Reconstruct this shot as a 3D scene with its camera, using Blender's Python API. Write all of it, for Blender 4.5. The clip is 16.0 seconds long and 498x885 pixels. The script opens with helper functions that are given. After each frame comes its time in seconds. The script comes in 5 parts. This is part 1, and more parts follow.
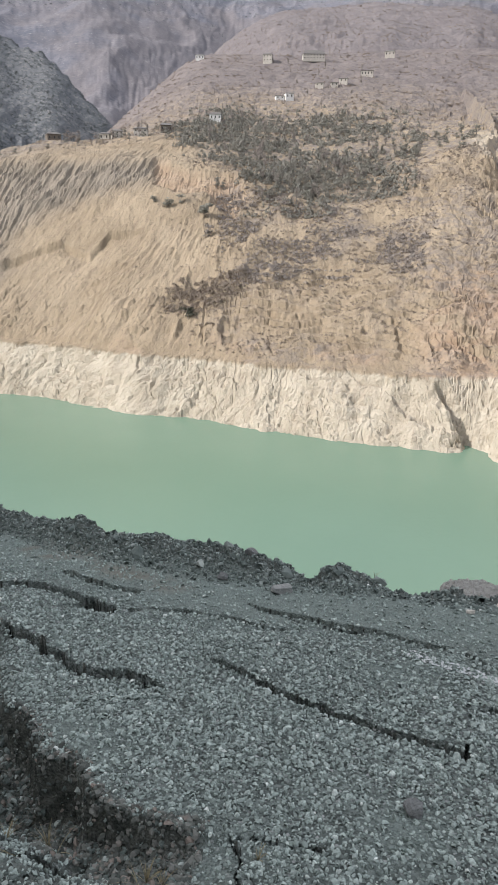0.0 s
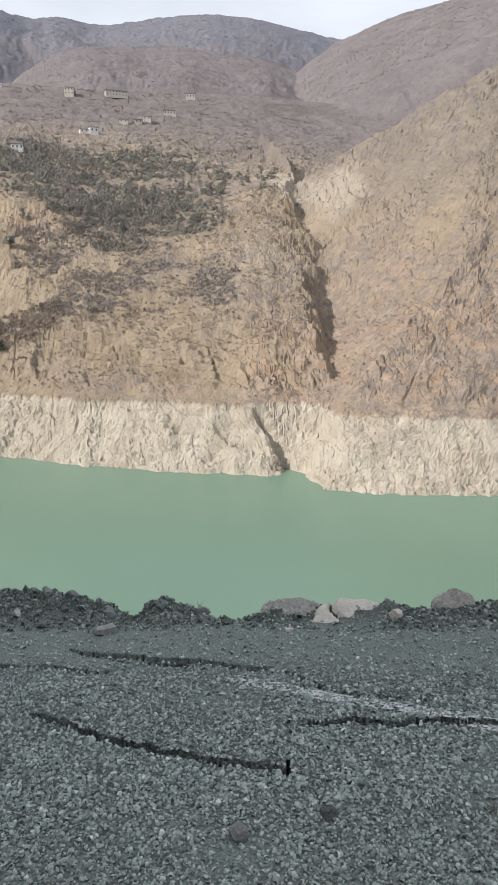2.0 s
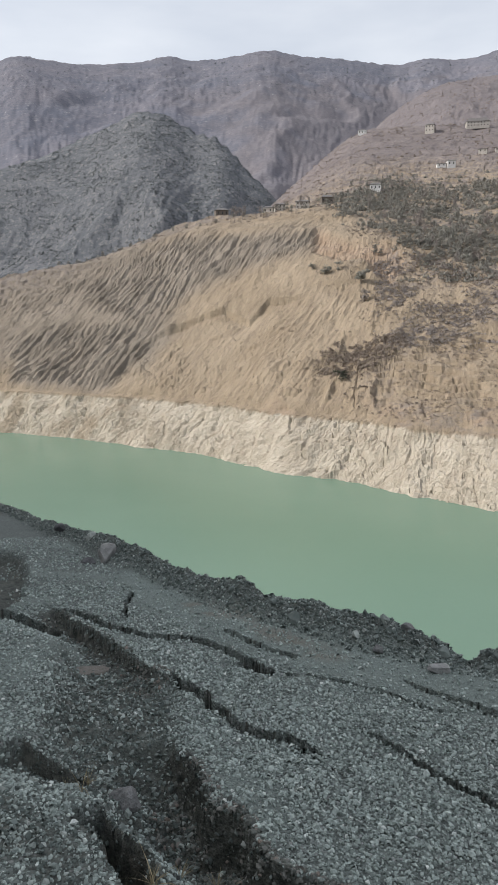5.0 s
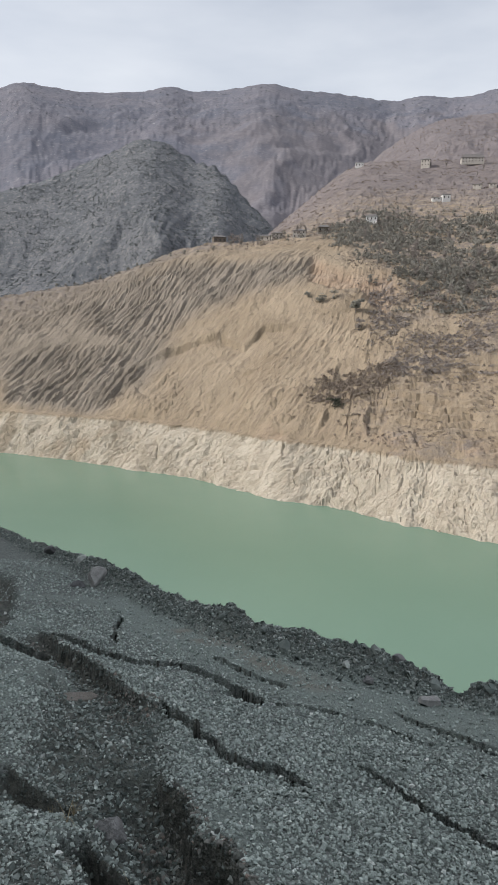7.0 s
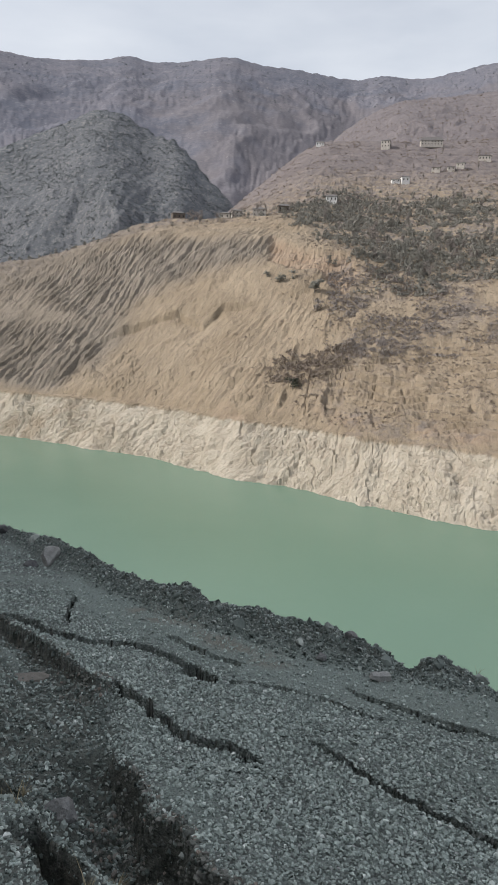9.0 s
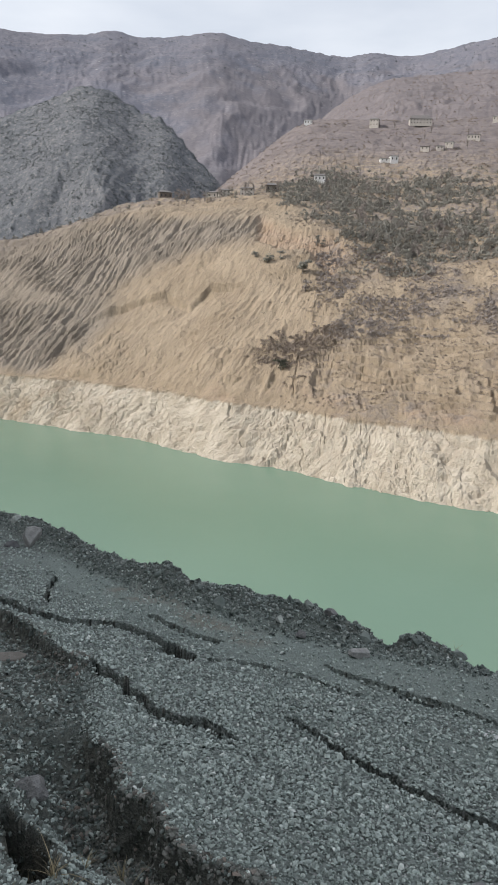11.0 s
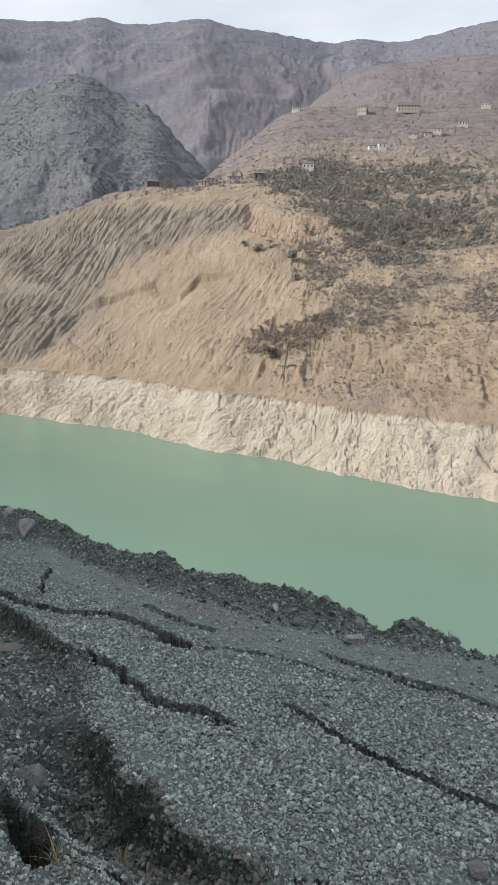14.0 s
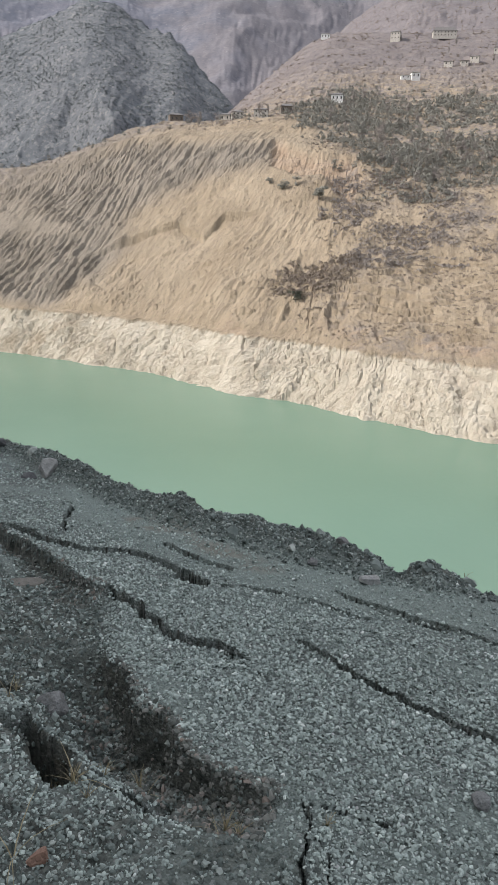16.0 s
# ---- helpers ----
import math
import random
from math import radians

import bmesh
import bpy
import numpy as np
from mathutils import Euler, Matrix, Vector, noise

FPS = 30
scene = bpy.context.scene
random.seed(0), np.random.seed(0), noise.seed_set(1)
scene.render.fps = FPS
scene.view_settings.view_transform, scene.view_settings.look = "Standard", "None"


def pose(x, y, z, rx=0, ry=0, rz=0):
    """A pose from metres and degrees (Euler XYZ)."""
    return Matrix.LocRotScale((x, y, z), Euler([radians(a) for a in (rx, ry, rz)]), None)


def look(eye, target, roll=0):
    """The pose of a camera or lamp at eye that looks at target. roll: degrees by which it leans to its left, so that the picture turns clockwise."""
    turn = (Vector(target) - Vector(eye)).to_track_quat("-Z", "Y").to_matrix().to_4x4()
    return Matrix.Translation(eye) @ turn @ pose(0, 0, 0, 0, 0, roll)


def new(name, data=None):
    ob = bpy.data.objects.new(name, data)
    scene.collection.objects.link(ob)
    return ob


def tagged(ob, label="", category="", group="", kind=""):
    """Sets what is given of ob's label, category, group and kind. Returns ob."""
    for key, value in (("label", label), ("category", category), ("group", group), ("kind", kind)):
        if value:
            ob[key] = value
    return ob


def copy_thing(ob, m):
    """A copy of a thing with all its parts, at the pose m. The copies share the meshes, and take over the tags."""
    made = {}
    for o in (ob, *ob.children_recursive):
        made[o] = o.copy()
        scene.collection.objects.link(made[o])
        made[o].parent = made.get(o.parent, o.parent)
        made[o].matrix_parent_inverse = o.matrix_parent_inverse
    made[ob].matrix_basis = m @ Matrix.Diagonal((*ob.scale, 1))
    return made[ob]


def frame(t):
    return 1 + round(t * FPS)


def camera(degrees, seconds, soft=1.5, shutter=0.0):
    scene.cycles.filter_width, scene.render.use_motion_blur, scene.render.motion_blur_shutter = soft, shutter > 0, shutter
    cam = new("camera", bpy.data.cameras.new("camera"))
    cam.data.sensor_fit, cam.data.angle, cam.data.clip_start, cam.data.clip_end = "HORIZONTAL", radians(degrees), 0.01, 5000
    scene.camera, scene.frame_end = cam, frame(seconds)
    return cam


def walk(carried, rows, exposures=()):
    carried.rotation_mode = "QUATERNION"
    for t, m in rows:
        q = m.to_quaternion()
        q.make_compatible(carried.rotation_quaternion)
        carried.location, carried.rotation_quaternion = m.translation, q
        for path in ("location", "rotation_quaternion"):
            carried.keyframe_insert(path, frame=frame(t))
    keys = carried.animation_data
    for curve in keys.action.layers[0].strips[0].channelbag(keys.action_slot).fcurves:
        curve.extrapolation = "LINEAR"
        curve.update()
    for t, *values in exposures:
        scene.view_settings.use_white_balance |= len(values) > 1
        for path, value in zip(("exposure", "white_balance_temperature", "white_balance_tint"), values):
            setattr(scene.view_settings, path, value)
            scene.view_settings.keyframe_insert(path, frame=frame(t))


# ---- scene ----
cam = camera(40.01, 16.0, soft=0.8)
PATH = [
    (0, (-0.015, -0.025, 2.562), (-0.013, 1.894, 1.997), -0.04),
    (0.5, (0.017, -0.015, 2.560), (0.186, 1.902, 2.015), 0.10),
    (1, (0.029, -0.054, 2.595), (0.336, 1.856, 2.087), 0.22),
    (1.5, (0.049, -0.054, 2.588), (0.458, 1.845, 2.112), 0.10),
    (2, (0.063, -0.074, 2.601), (0.572, 1.800, 2.124), 0.47),
    (2.5, (0.052, -0.091, 2.618), (0.490, 1.800, 2.140), 0.03),
    (3, (0.005, -0.105, 2.628), (0.216, 1.834, 2.184), 0.08),
    (3.5, (-0.029, -0.107, 2.620), (-0.063, 1.848, 2.199), -0.52),
    (4, (-0.066, -0.179, 2.647), (-0.328, 1.765, 2.256), -1.18),
    (4.5, (-0.093, -0.256, 2.700), (-0.507, 1.662, 2.311), -1.27),
    (6.8, (-0.128, -0.323, 2.757), (-0.568, 1.597, 2.417), 0.16),
    (7, (-0.124, -0.316, 2.750), (-0.537, 1.615, 2.434), 0.63),
    (7.5, (-0.128, -0.328, 2.767), (-0.552, 1.599, 2.441), 0.99),
    (8, (-0.140, -0.339, 2.765), (-0.528, 1.595, 2.433), 1.71),
    (8.5, (-0.140, -0.329, 2.752), (-0.462, 1.618, 2.429), 1.57),
    (8.7, (-0.131, -0.308, 2.746), (-0.426, 1.640, 2.405), 1.72),
    (10.8, (-0.036, -0.221, 2.696), (-0.313, 1.713, 2.268), 1.79),
    (11, (-0.029, -0.210, 2.689), (-0.282, 1.729, 2.265), 1.76),
    (11.5, (-0.037, -0.224, 2.691), (-0.237, 1.716, 2.249), 1.61),
    (12, (-0.038, -0.222, 2.690), (-0.265, 1.715, 2.243), 1.25),
    (12.5, (-0.033, -0.217, 2.689), (-0.241, 1.721, 2.241), 1.48),
    (13, (-0.040, -0.241, 2.697), (-0.267, 1.695, 2.252), 1.36),
    (13.5, (-0.030, -0.241, 2.697), (-0.266, 1.694, 2.250), 1.14),
    (14, (-0.045, -0.226, 2.684), (-0.271, 1.709, 2.232), 1.25),
    (14.5, (-0.037, -0.221, 2.687), (-0.249, 1.713, 2.227), 0.84),
    (15, (-0.047, -0.217, 2.680), (-0.244, 1.712, 2.190), 1.37),
    (15.5, (-0.024, -0.204, 2.666), (-0.260, 1.698, 2.092), 0.98),
    (16, (-0.008, -0.200, 2.656), (-0.291, 1.683, 2.044), 1.32),
]
EXPOSURES = ((0, 0.38), (1, 0.25), (2, 0.17), (3, 0.07), (3.5, 0.05), (4.5, 0.05), (7.5, -0.05), (8.7, -0.07), (11, 0.1), (12.5, 0.14), (14.5, 0.18), (15.3, 0.28), (16, 0.34))
walk(cam, [(t, look(eye, target, roll)) for t, eye, target, roll in PATH], EXPOSURES)

# ---- world, sun, exposure ----
SUN_BEARING, SUN_HEIGHT = 256.0, 35.0      # degrees clockwise from +y, degrees above the horizon
world = bpy.data.worlds.new("hazy_sky")
scene.world = world
world.use_nodes = True
wn, wl = world.node_tree.nodes, world.node_tree.links
wn.clear()
sky = wn.new("ShaderNodeTexSky")
sky.sky_type, sky.sun_disc = "NISHITA", False
sky.sun_elevation, sky.sun_rotation = radians(SUN_HEIGHT), radians(SUN_BEARING)
sky.air_density, sky.dust_density, sky.ozone_density, sky.altitude = 1.0, 4.0, 1.0, 600
veil = wn.new("ShaderNodeMix")
veil.data_type = "RGBA"
veil.inputs[7].default_value = (7.2, 7.5, 8.0, 1)
wco = wn.new("ShaderNodeTexCoord")
wmap = wn.new("ShaderNodeMapping")
wmap.inputs["Scale"].default_value = (1.5, 1.5, 5.0)
wnoise = wn.new("ShaderNodeTexNoise")
wnoise.inputs["Scale"].default_value, wnoise.inputs["Detail"].default_value = 1.6, 5
wramp = wn.new("ShaderNodeMapRange")
wramp.inputs["From Min"].default_value, wramp.inputs["From Max"].default_value = 0.35, 0.7
wramp.inputs["To Min"].default_value, wramp.inputs["To Max"].default_value = 0.55, 0.9
back = wn.new("ShaderNodeBackground")
back.inputs["Strength"].default_value = 0.125
wout = wn.new("ShaderNodeOutputWorld")
wl.new(wco.outputs["Generated"], wmap.inputs[0])
wl.new(wmap.outputs[0], wnoise.inputs["Vector"])
wl.new(wnoise.outputs[0], wramp.inputs[0])
wl.new(wramp.outputs[0], veil.inputs[0])
wl.new(sky.outputs[0], veil.inputs[6])
wl.new(veil.outputs[2], back.inputs[0])
wl.new(back.outputs[0], wout.inputs[0])
sun = new("sun", bpy.data.lights.new("sun", "SUN"))
sun.data.energy, sun.data.angle, sun.data.color = 3.8, radians(1.0), (1.0, 0.95, 0.89)
_b, _e = radians(SUN_BEARING), radians(SUN_HEIGHT)
SUN_WAY = Vector((math.sin(_b) * math.cos(_e), math.cos(_b) * math.cos(_e), math.sin(_e)))
sun.matrix_world = look((0, 0, 80), Vector((0, 0, 80)) - SUN_WAY)

# ---- noise and plan arithmetic ----
_tables = {}


def perlin(x, y, seed=0):
    """Gradient noise of arrays, about -0.7 to 0.7."""
    if seed not in _tables:
        rs = np.random.RandomState(seed + 17)
        a = rs.uniform(0, 2 * np.pi, 4096).astype(np.float32)
        _tables[seed] = (rs.permutation(4096).astype(np.int32), np.cos(a), np.sin(a))
    perm, gx, gy = _tables[seed]
    x, y = np.asarray(x, np.float32), np.asarray(y, np.float32)
    xi, yi = np.floor(x).astype(np.int32), np.floor(y).astype(np.int32)
    xf, yf = x - xi, y - yi
    u, v = xf * xf * xf * (xf * (xf * 6 - 15) + 10), yf * yf * yf * (yf * (yf * 6 - 15) + 10)

    def corner(dx, dy):
        h = perm[(perm[(xi + dx) & 4095] + yi + dy) & 4095]
        return gx[h] * (xf - dx) + gy[h] * (yf - dy)
    a = corner(0, 0) * (1 - u) + corner(1, 0) * u
    b = corner(0, 1) * (1 - u) + corner(1, 1) * u
    return a * (1 - v) + b * v


def fbm(x, y, octaves=4, seed=0, gain=0.5):
    total, amp = 0.0, 1.0
    for k in range(octaves):
        total = total + amp * perlin(x * 2.0 ** k + 31.7 * k, y * 2.0 ** k - 17.3 * k, seed + k)
        amp *= gain
    return total


def ridged(x, y, octaves=4, seed=0, gain=0.5):
    """Sharp crests, 0 to about 1."""
    total, amp, norm = 0.0, 1.0, 0.0
    for k in range(octaves):
        total = total + amp * (1 - np.minimum(1, 2 * np.abs(perlin(x * 2.0 ** k + 11.1 * k, y * 2.0 ** k + 5.7 * k, seed + k))))
        norm += amp
        amp *= gain
    return total / norm


def facets(x, y, size, seed=0):
    """Broken rock: cells, each a tilted plane with an offset of its own, about -1 to 1."""
    rs = np.random.RandomState(seed + 900)
    perm, table = rs.permutation(4096), rs.uniform(-1, 1, (4096, 5)).astype(np.float32)
    u, v = x / size, y / size
    iu, iv = np.floor(u).astype(np.int64), np.floor(v).astype(np.int64)
    best, out = np.full(u.shape, 1e9), np.zeros(u.shape)
    for dx in (-1, 0, 1):
        for dy in (-1, 0, 1):
            h = perm[(perm[(iu + dx) & 4095] + iv + dy) & 4095]
            t = table[h]
            eu, ev = u - (iu + dx + 0.5 + 0.5 * t[..., 0]), v - (iv + dy + 0.5 + 0.5 * t[..., 1])
            d = eu * eu + ev * ev
            near = d < best
            best = np.where(near, d, best)
            out = np.where(near, 0.6 * t[..., 2] + 0.9 * (t[..., 3] * eu + t[..., 4] * ev), out)
    return out


def smooth(x, a, b):
    t = np.clip((x - a) / (b - a), 0, 1)
    return t * t * (3 - 2 * t)


def to_line(px, py, pts):
    """Distance to a polyline, its sign (positive on the left of its way) and the place along it, 0 to 1."""
    pts = np.asarray(pts, float)
    seg = np.hypot(*(pts[1:] - pts[:-1]).T)
    run = np.concatenate([[0], np.cumsum(seg)])
    best = np.full(px.shape, 1e9)
    side, along = np.zeros(px.shape), np.zeros(px.shape)
    for k in range(len(seg)):
        ax, ay = pts[k]
        dx, dy = (pts[k + 1] - pts[k]) / seg[k]
        t = np.clip((px - ax) * dx + (py - ay) * dy, 0, seg[k])
        ex, ey = px - ax - t * dx, py - ay - t * dy
        d = np.hypot(ex, ey)
        near = d < best
        best = np.where(near, d, best)
        side = np.where(near, np.where(dx * (py - ay) - dy * (px - ax) > 0, 1.0, -1.0), side)
        along = np.where(near, (run[k] + t) / run[-1], along)
    return best, side, along


def area(u, v, outline, soft):
    """1 inside an outline, fading to 0 over soft to both sides of it."""
    pts = list(outline) + [outline[0]]
    inside = np.zeros(u.shape, bool)
    for (x0, y0), (x1, y1) in zip(pts[:-1], pts[1:]):
        if y0 != y1:
            inside ^= ((y0 > v) != (y1 > v)) & (u < (x1 - x0) * (v - y0) / (y1 - y0) + x0)
    d = to_line(u, v, pts)[0]
    return smooth(np.where(inside, d, -d), -soft, soft)


def zigzag(p):
    """Crests and hollows of straight sides, 0 to 1."""
    return 2 * np.abs(p - np.floor(p) - 0.5)


def fan(bearings, radii, height):
    """Vertices and quads of a closed ring-shaped sheet about the origin; height(x, y, bearing, radius) gives z."""
    r = np.broadcast_to(radii, (len(bearings), np.shape(radii)[-1]))
    b = np.broadcast_to(np.asarray(bearings)[:, None], r.shape)
    x, y = r * np.sin(np.radians(b)), r * np.cos(np.radians(b))
    z = height(x, y, b, r)
    n, m = b.shape
    i = np.arange(n * m).reshape(n, m)
    j = np.roll(i, -1, axis=0)
    quads = np.stack([i[:, :-1], i[:, 1:], j[:, 1:], j[:, :-1]], -1).reshape(-1, 4)
    return np.stack([x, y, z], -1).reshape(-1, 3), quads


def sheet_mesh(name, verts, quads, smooth_faces=True):
    me = bpy.data.meshes.new(name)
    me.vertices.add(len(verts))
    me.vertices.foreach_set("co", np.asarray(verts, np.float32).ravel())
    k = quads.shape[1]
    me.loops.add(quads.size)
    me.loops.foreach_set("vertex_index", quads.astype(np.int32).ravel())
    me.polygons.add(len(quads))
    me.polygons.foreach_set("loop_start", np.arange(0, quads.size, k, dtype=np.int32))
    me.polygons.foreach_set("loop_total", np.full(len(quads), k, np.int32))
    me.polygons.foreach_set("use_smooth", np.broadcast_to(np.asarray(smooth_faces), len(quads)).astype(bool))
    me.update(calc_edges=True)
    return me


def mask(me, name, values):
    me.attributes.new(name, "FLOAT", "POINT").data.foreach_set("value", np.asarray(values, np.float32).ravel())


# ---- materials ----
def material(name):
    m = bpy.data.materials.new(name)
    m.use_nodes = True
    nt = m.node_tree
    return m, nt, nt.nodes["Principled BSDF"]


def node(nt, kind, **values):
    n = nt.nodes.new(kind)
    for k, v in values.items():
        n.inputs[k.replace("_", " ")].default_value = v
    return n


def mix(nt, fac, a, b):
    """A colour mix; each of fac, a and b is a socket or a value."""
    n = nt.nodes.new("ShaderNodeMix")
    n.data_type = "RGBA"
    for sock, v in ((n.inputs[0], fac), (n.inputs[6], a), (n.inputs[7], b)):
        if isinstance(v, bpy.types.NodeSocket):
            nt.links.new(v, sock)
        else:
            sock.default_value = (*v, 1) if isinstance(v, tuple) else v
    return n.outputs[2]


def noise_of(nt, scale, detail=4.0, rough=0.55, lo=0.35, hi=0.65, vec=None):
    """A noise as a factor from 0 to 1, in metres of the world."""
    n = node(nt, "ShaderNodeTexNoise", Scale=scale, Detail=detail, Roughness=rough)
    if vec is None:
        vec = nt.nodes.new("ShaderNodeNewGeometry").outputs["Position"]
    nt.links.new(vec, n.inputs["Vector"])
    r = node(nt, "ShaderNodeMapRange", From_Min=lo, From_Max=hi)
    nt.links.new(n.outputs[0], r.inputs[0])
    return r.outputs[0]


def attr(nt, name):
    a = nt.nodes.new("ShaderNodeAttribute")
    a.attribute_name = name
    return a.outputs["Fac"]


def times(nt, a, b, op="MULTIPLY"):
    n = nt.nodes.new("ShaderNodeMath")
    n.operation = op
    for sock, v in ((n.inputs[0], a), (n.inputs[1], b)):
        if isinstance(v, bpy.types.NodeSocket):
            nt.links.new(v, sock)
        else:
            sock.default_value = v
    return n.outputs[0]


def bump(nt, bsdf, height, distance, strength=1.0):
    b = node(nt, "ShaderNodeBump", Strength=strength, Distance=distance)
    nt.links.new(height, b.inputs["Height"])
    nt.links.new(b.outputs[0], bsdf.inputs["Normal"])


def plain(name, a, b, scale=8.0, rough=0.85, relief=0.004, metal=0.0):
    """Two tones mottled at two scales, with fine relief."""
    m, nt, p = material(name)
    col = mix(nt, noise_of(nt, scale), a, b)
    col = mix(nt, times(nt, noise_of(nt, scale * 9, 3), 0.35), col, tuple(0.6 * c for c in a))
    nt.links.new(col, p.inputs["Base Color"])
    p.inputs["Roughness"].default_value, p.inputs["Metallic"].default_value = rough, metal
    if relief:
        bump(nt, p, noise_of(nt, scale * 5, 5, lo=0.2, hi=0.8), relief)
    return m


def hillside_material():
    """Dry slopes: soils, scrub, bleached rock and far woods toned for haze, with streaks that follow the slope."""
    m, nt, p = material("hillside")

    def laid(across, upward, name="along"):
        c = nt.nodes.new("ShaderNodeCombineXYZ")
        nt.links.new(times(nt, attr(nt, name), across), c.inputs[0])
        nt.links.new(times(nt, attr(nt, "upward"), upward), c.inputs[1])
        return c.outputs[0]
    run, dip = laid(1.0, 0.16), laid(1.0, 0.3, "dip")
    soil = mix(nt, noise_of(nt, 0.04, 5), (0.278, 0.221, 0.157), (0.362, 0.294, 0.215))
    soil = mix(nt, times(nt, noise_of(nt, 0.30, 6, 0.7, 0.48, 0.64, run), 0.55), soil, (0.209, 0.167, 0.126))
    soil = mix(nt, times(nt, noise_of(nt, 0.7, 6, 0.75, 0.54, 0.62, run), 0.5), soil, (0.417, 0.347, 0.261))
    soil = mix(nt, times(nt, noise_of(nt, 0.9, 3, 0.7, 0.60, 0.66), 0.55), soil, (0.139, 0.114, 0.092))
    grey = mix(nt, noise_of(nt, 0.06, 5), (0.198, 0.171, 0.141), (0.278, 0.242, 0.201))
    grey = mix(nt, times(nt, noise_of(nt, 0.35, 6, 0.7, 0.5, 0.62, run), 0.5), grey, (0.146, 0.129, 0.113))
    grey = mix(nt, times(nt, noise_of(nt, 0.9, 3, 0.7, 0.60, 0.66), 0.5), grey, (0.118, 0.104, 0.088))
    red = mix(nt, noise_of(nt, 0.10, 6, 0.65), (0.318, 0.224, 0.156), (0.407, 0.319, 0.240))
    red = mix(nt, times(nt, noise_of(nt, 0.45, 7, 0.75, 0.5, 0.6), 0.5), red, (0.222, 0.156, 0.120))
    red = mix(nt, times(nt, noise_of(nt, 0.6, 5, 0.75, 0.57, 0.64), 0.5), red, (0.444, 0.365, 0.288))
    white = mix(nt, noise_of(nt, 0.10, 5), (0.416, 0.365, 0.295), (0.512, 0.461, 0.384))
    white = mix(nt, times(nt, noise_of(nt, 0.35, 7, 0.7, 0.52, 0.64, dip), 0.5), white, (0.376, 0.320, 0.256))
    # dark streaks along the dip, put into the colour as shade of crevices
    white = mix(nt, times(nt, noise_of(nt, 0.9, 4, 0.7, 0.58, 0.66, dip), 0.45), white, (0.288, 0.245, 0.201))
    forest = mix(nt, noise_of(nt, 0.02, 6, 0.65), (0.140, 0.123, 0.130), (0.195, 0.173, 0.179))
    forest = mix(nt, times(nt, noise_of(nt, 0.07, 7, 0.75, 0.52, 0.66), 0.5), forest, (0.248, 0.223, 0.220))
    forest = mix(nt, times(nt, noise_of(nt, 0.22, 4, 0.75, 0.55, 0.62), 0.55), forest, (0.084, 0.074, 0.078))
    # wooded mountainside: haze and shade are put into its bluish, low-contrast tones
    hazy_pine = mix(nt, noise_of(nt, 0.012, 6, 0.7), (0.109, 0.121, 0.137), (0.155, 0.162, 0.176))
    hazy_pine = mix(nt, times(nt, noise_of(nt, 0.16, 5, 0.8, 0.52, 0.60), 0.75), hazy_pine, (0.238, 0.238, 0.238))
    hazy_pine = mix(nt, times(nt, noise_of(nt, 0.22, 3, 0.7, 0.55, 0.61), 0.7), hazy_pine, (0.066, 0.077, 0.086))
    scrub = mix(nt, noise_of(nt, 0.5, 5, 0.7), (0.158, 0.137, 0.125), (0.259, 0.226, 0.203))
    col = mix(nt, attr(nt, "grey_soil"), soil, grey)
    col = mix(nt, attr(nt, "red_soil"), col, red)
    col = mix(nt, times(nt, attr(nt, "scrub"), noise_of(nt, 0.22, 6, 0.7, 0.42, 0.58)), col, scrub)
    col = mix(nt, attr(nt, "forest"), col, forest)
    col = mix(nt, attr(nt, "hazy_pine"), col, hazy_pine)
    # the high range's haze is put into these pale bluish tones
    hazy_ridge = mix(nt, noise_of(nt, 0.006, 6, 0.65), (0.132, 0.142, 0.178), (0.188, 0.182, 0.208))
    hazy_ridge = mix(nt, times(nt, noise_of(nt, 0.035, 7, 0.8, 0.52, 0.64), 0.6), hazy_ridge, (0.262, 0.252, 0.268))
    hazy_ridge = mix(nt, times(nt, noise_of(nt, 0.13, 4, 0.75, 0.5, 0.6), 0.6), hazy_ridge, (0.098, 0.108, 0.135))
    hazy_ridge = mix(nt, times(nt, noise_of(nt, 0.09, 3, 0.8, 0.64, 0.69), 0.7), hazy_ridge, (0.40, 0.385, 0.385))
    col = mix(nt, attr(nt, "hazy_ridge"), col, hazy_ridge)
    col = mix(nt, attr(nt, "white_rock"), col, white)
    nt.links.new(col, p.inputs["Base Color"])
    p.inputs["Roughness"].default_value = 0.95
    p.inputs["Specular IOR Level"].default_value = 0.15
    bump(nt, p, noise_of(nt, 1.1, 5, 0.7, 0.1, 0.9), 0.9, 0.7)
    return m


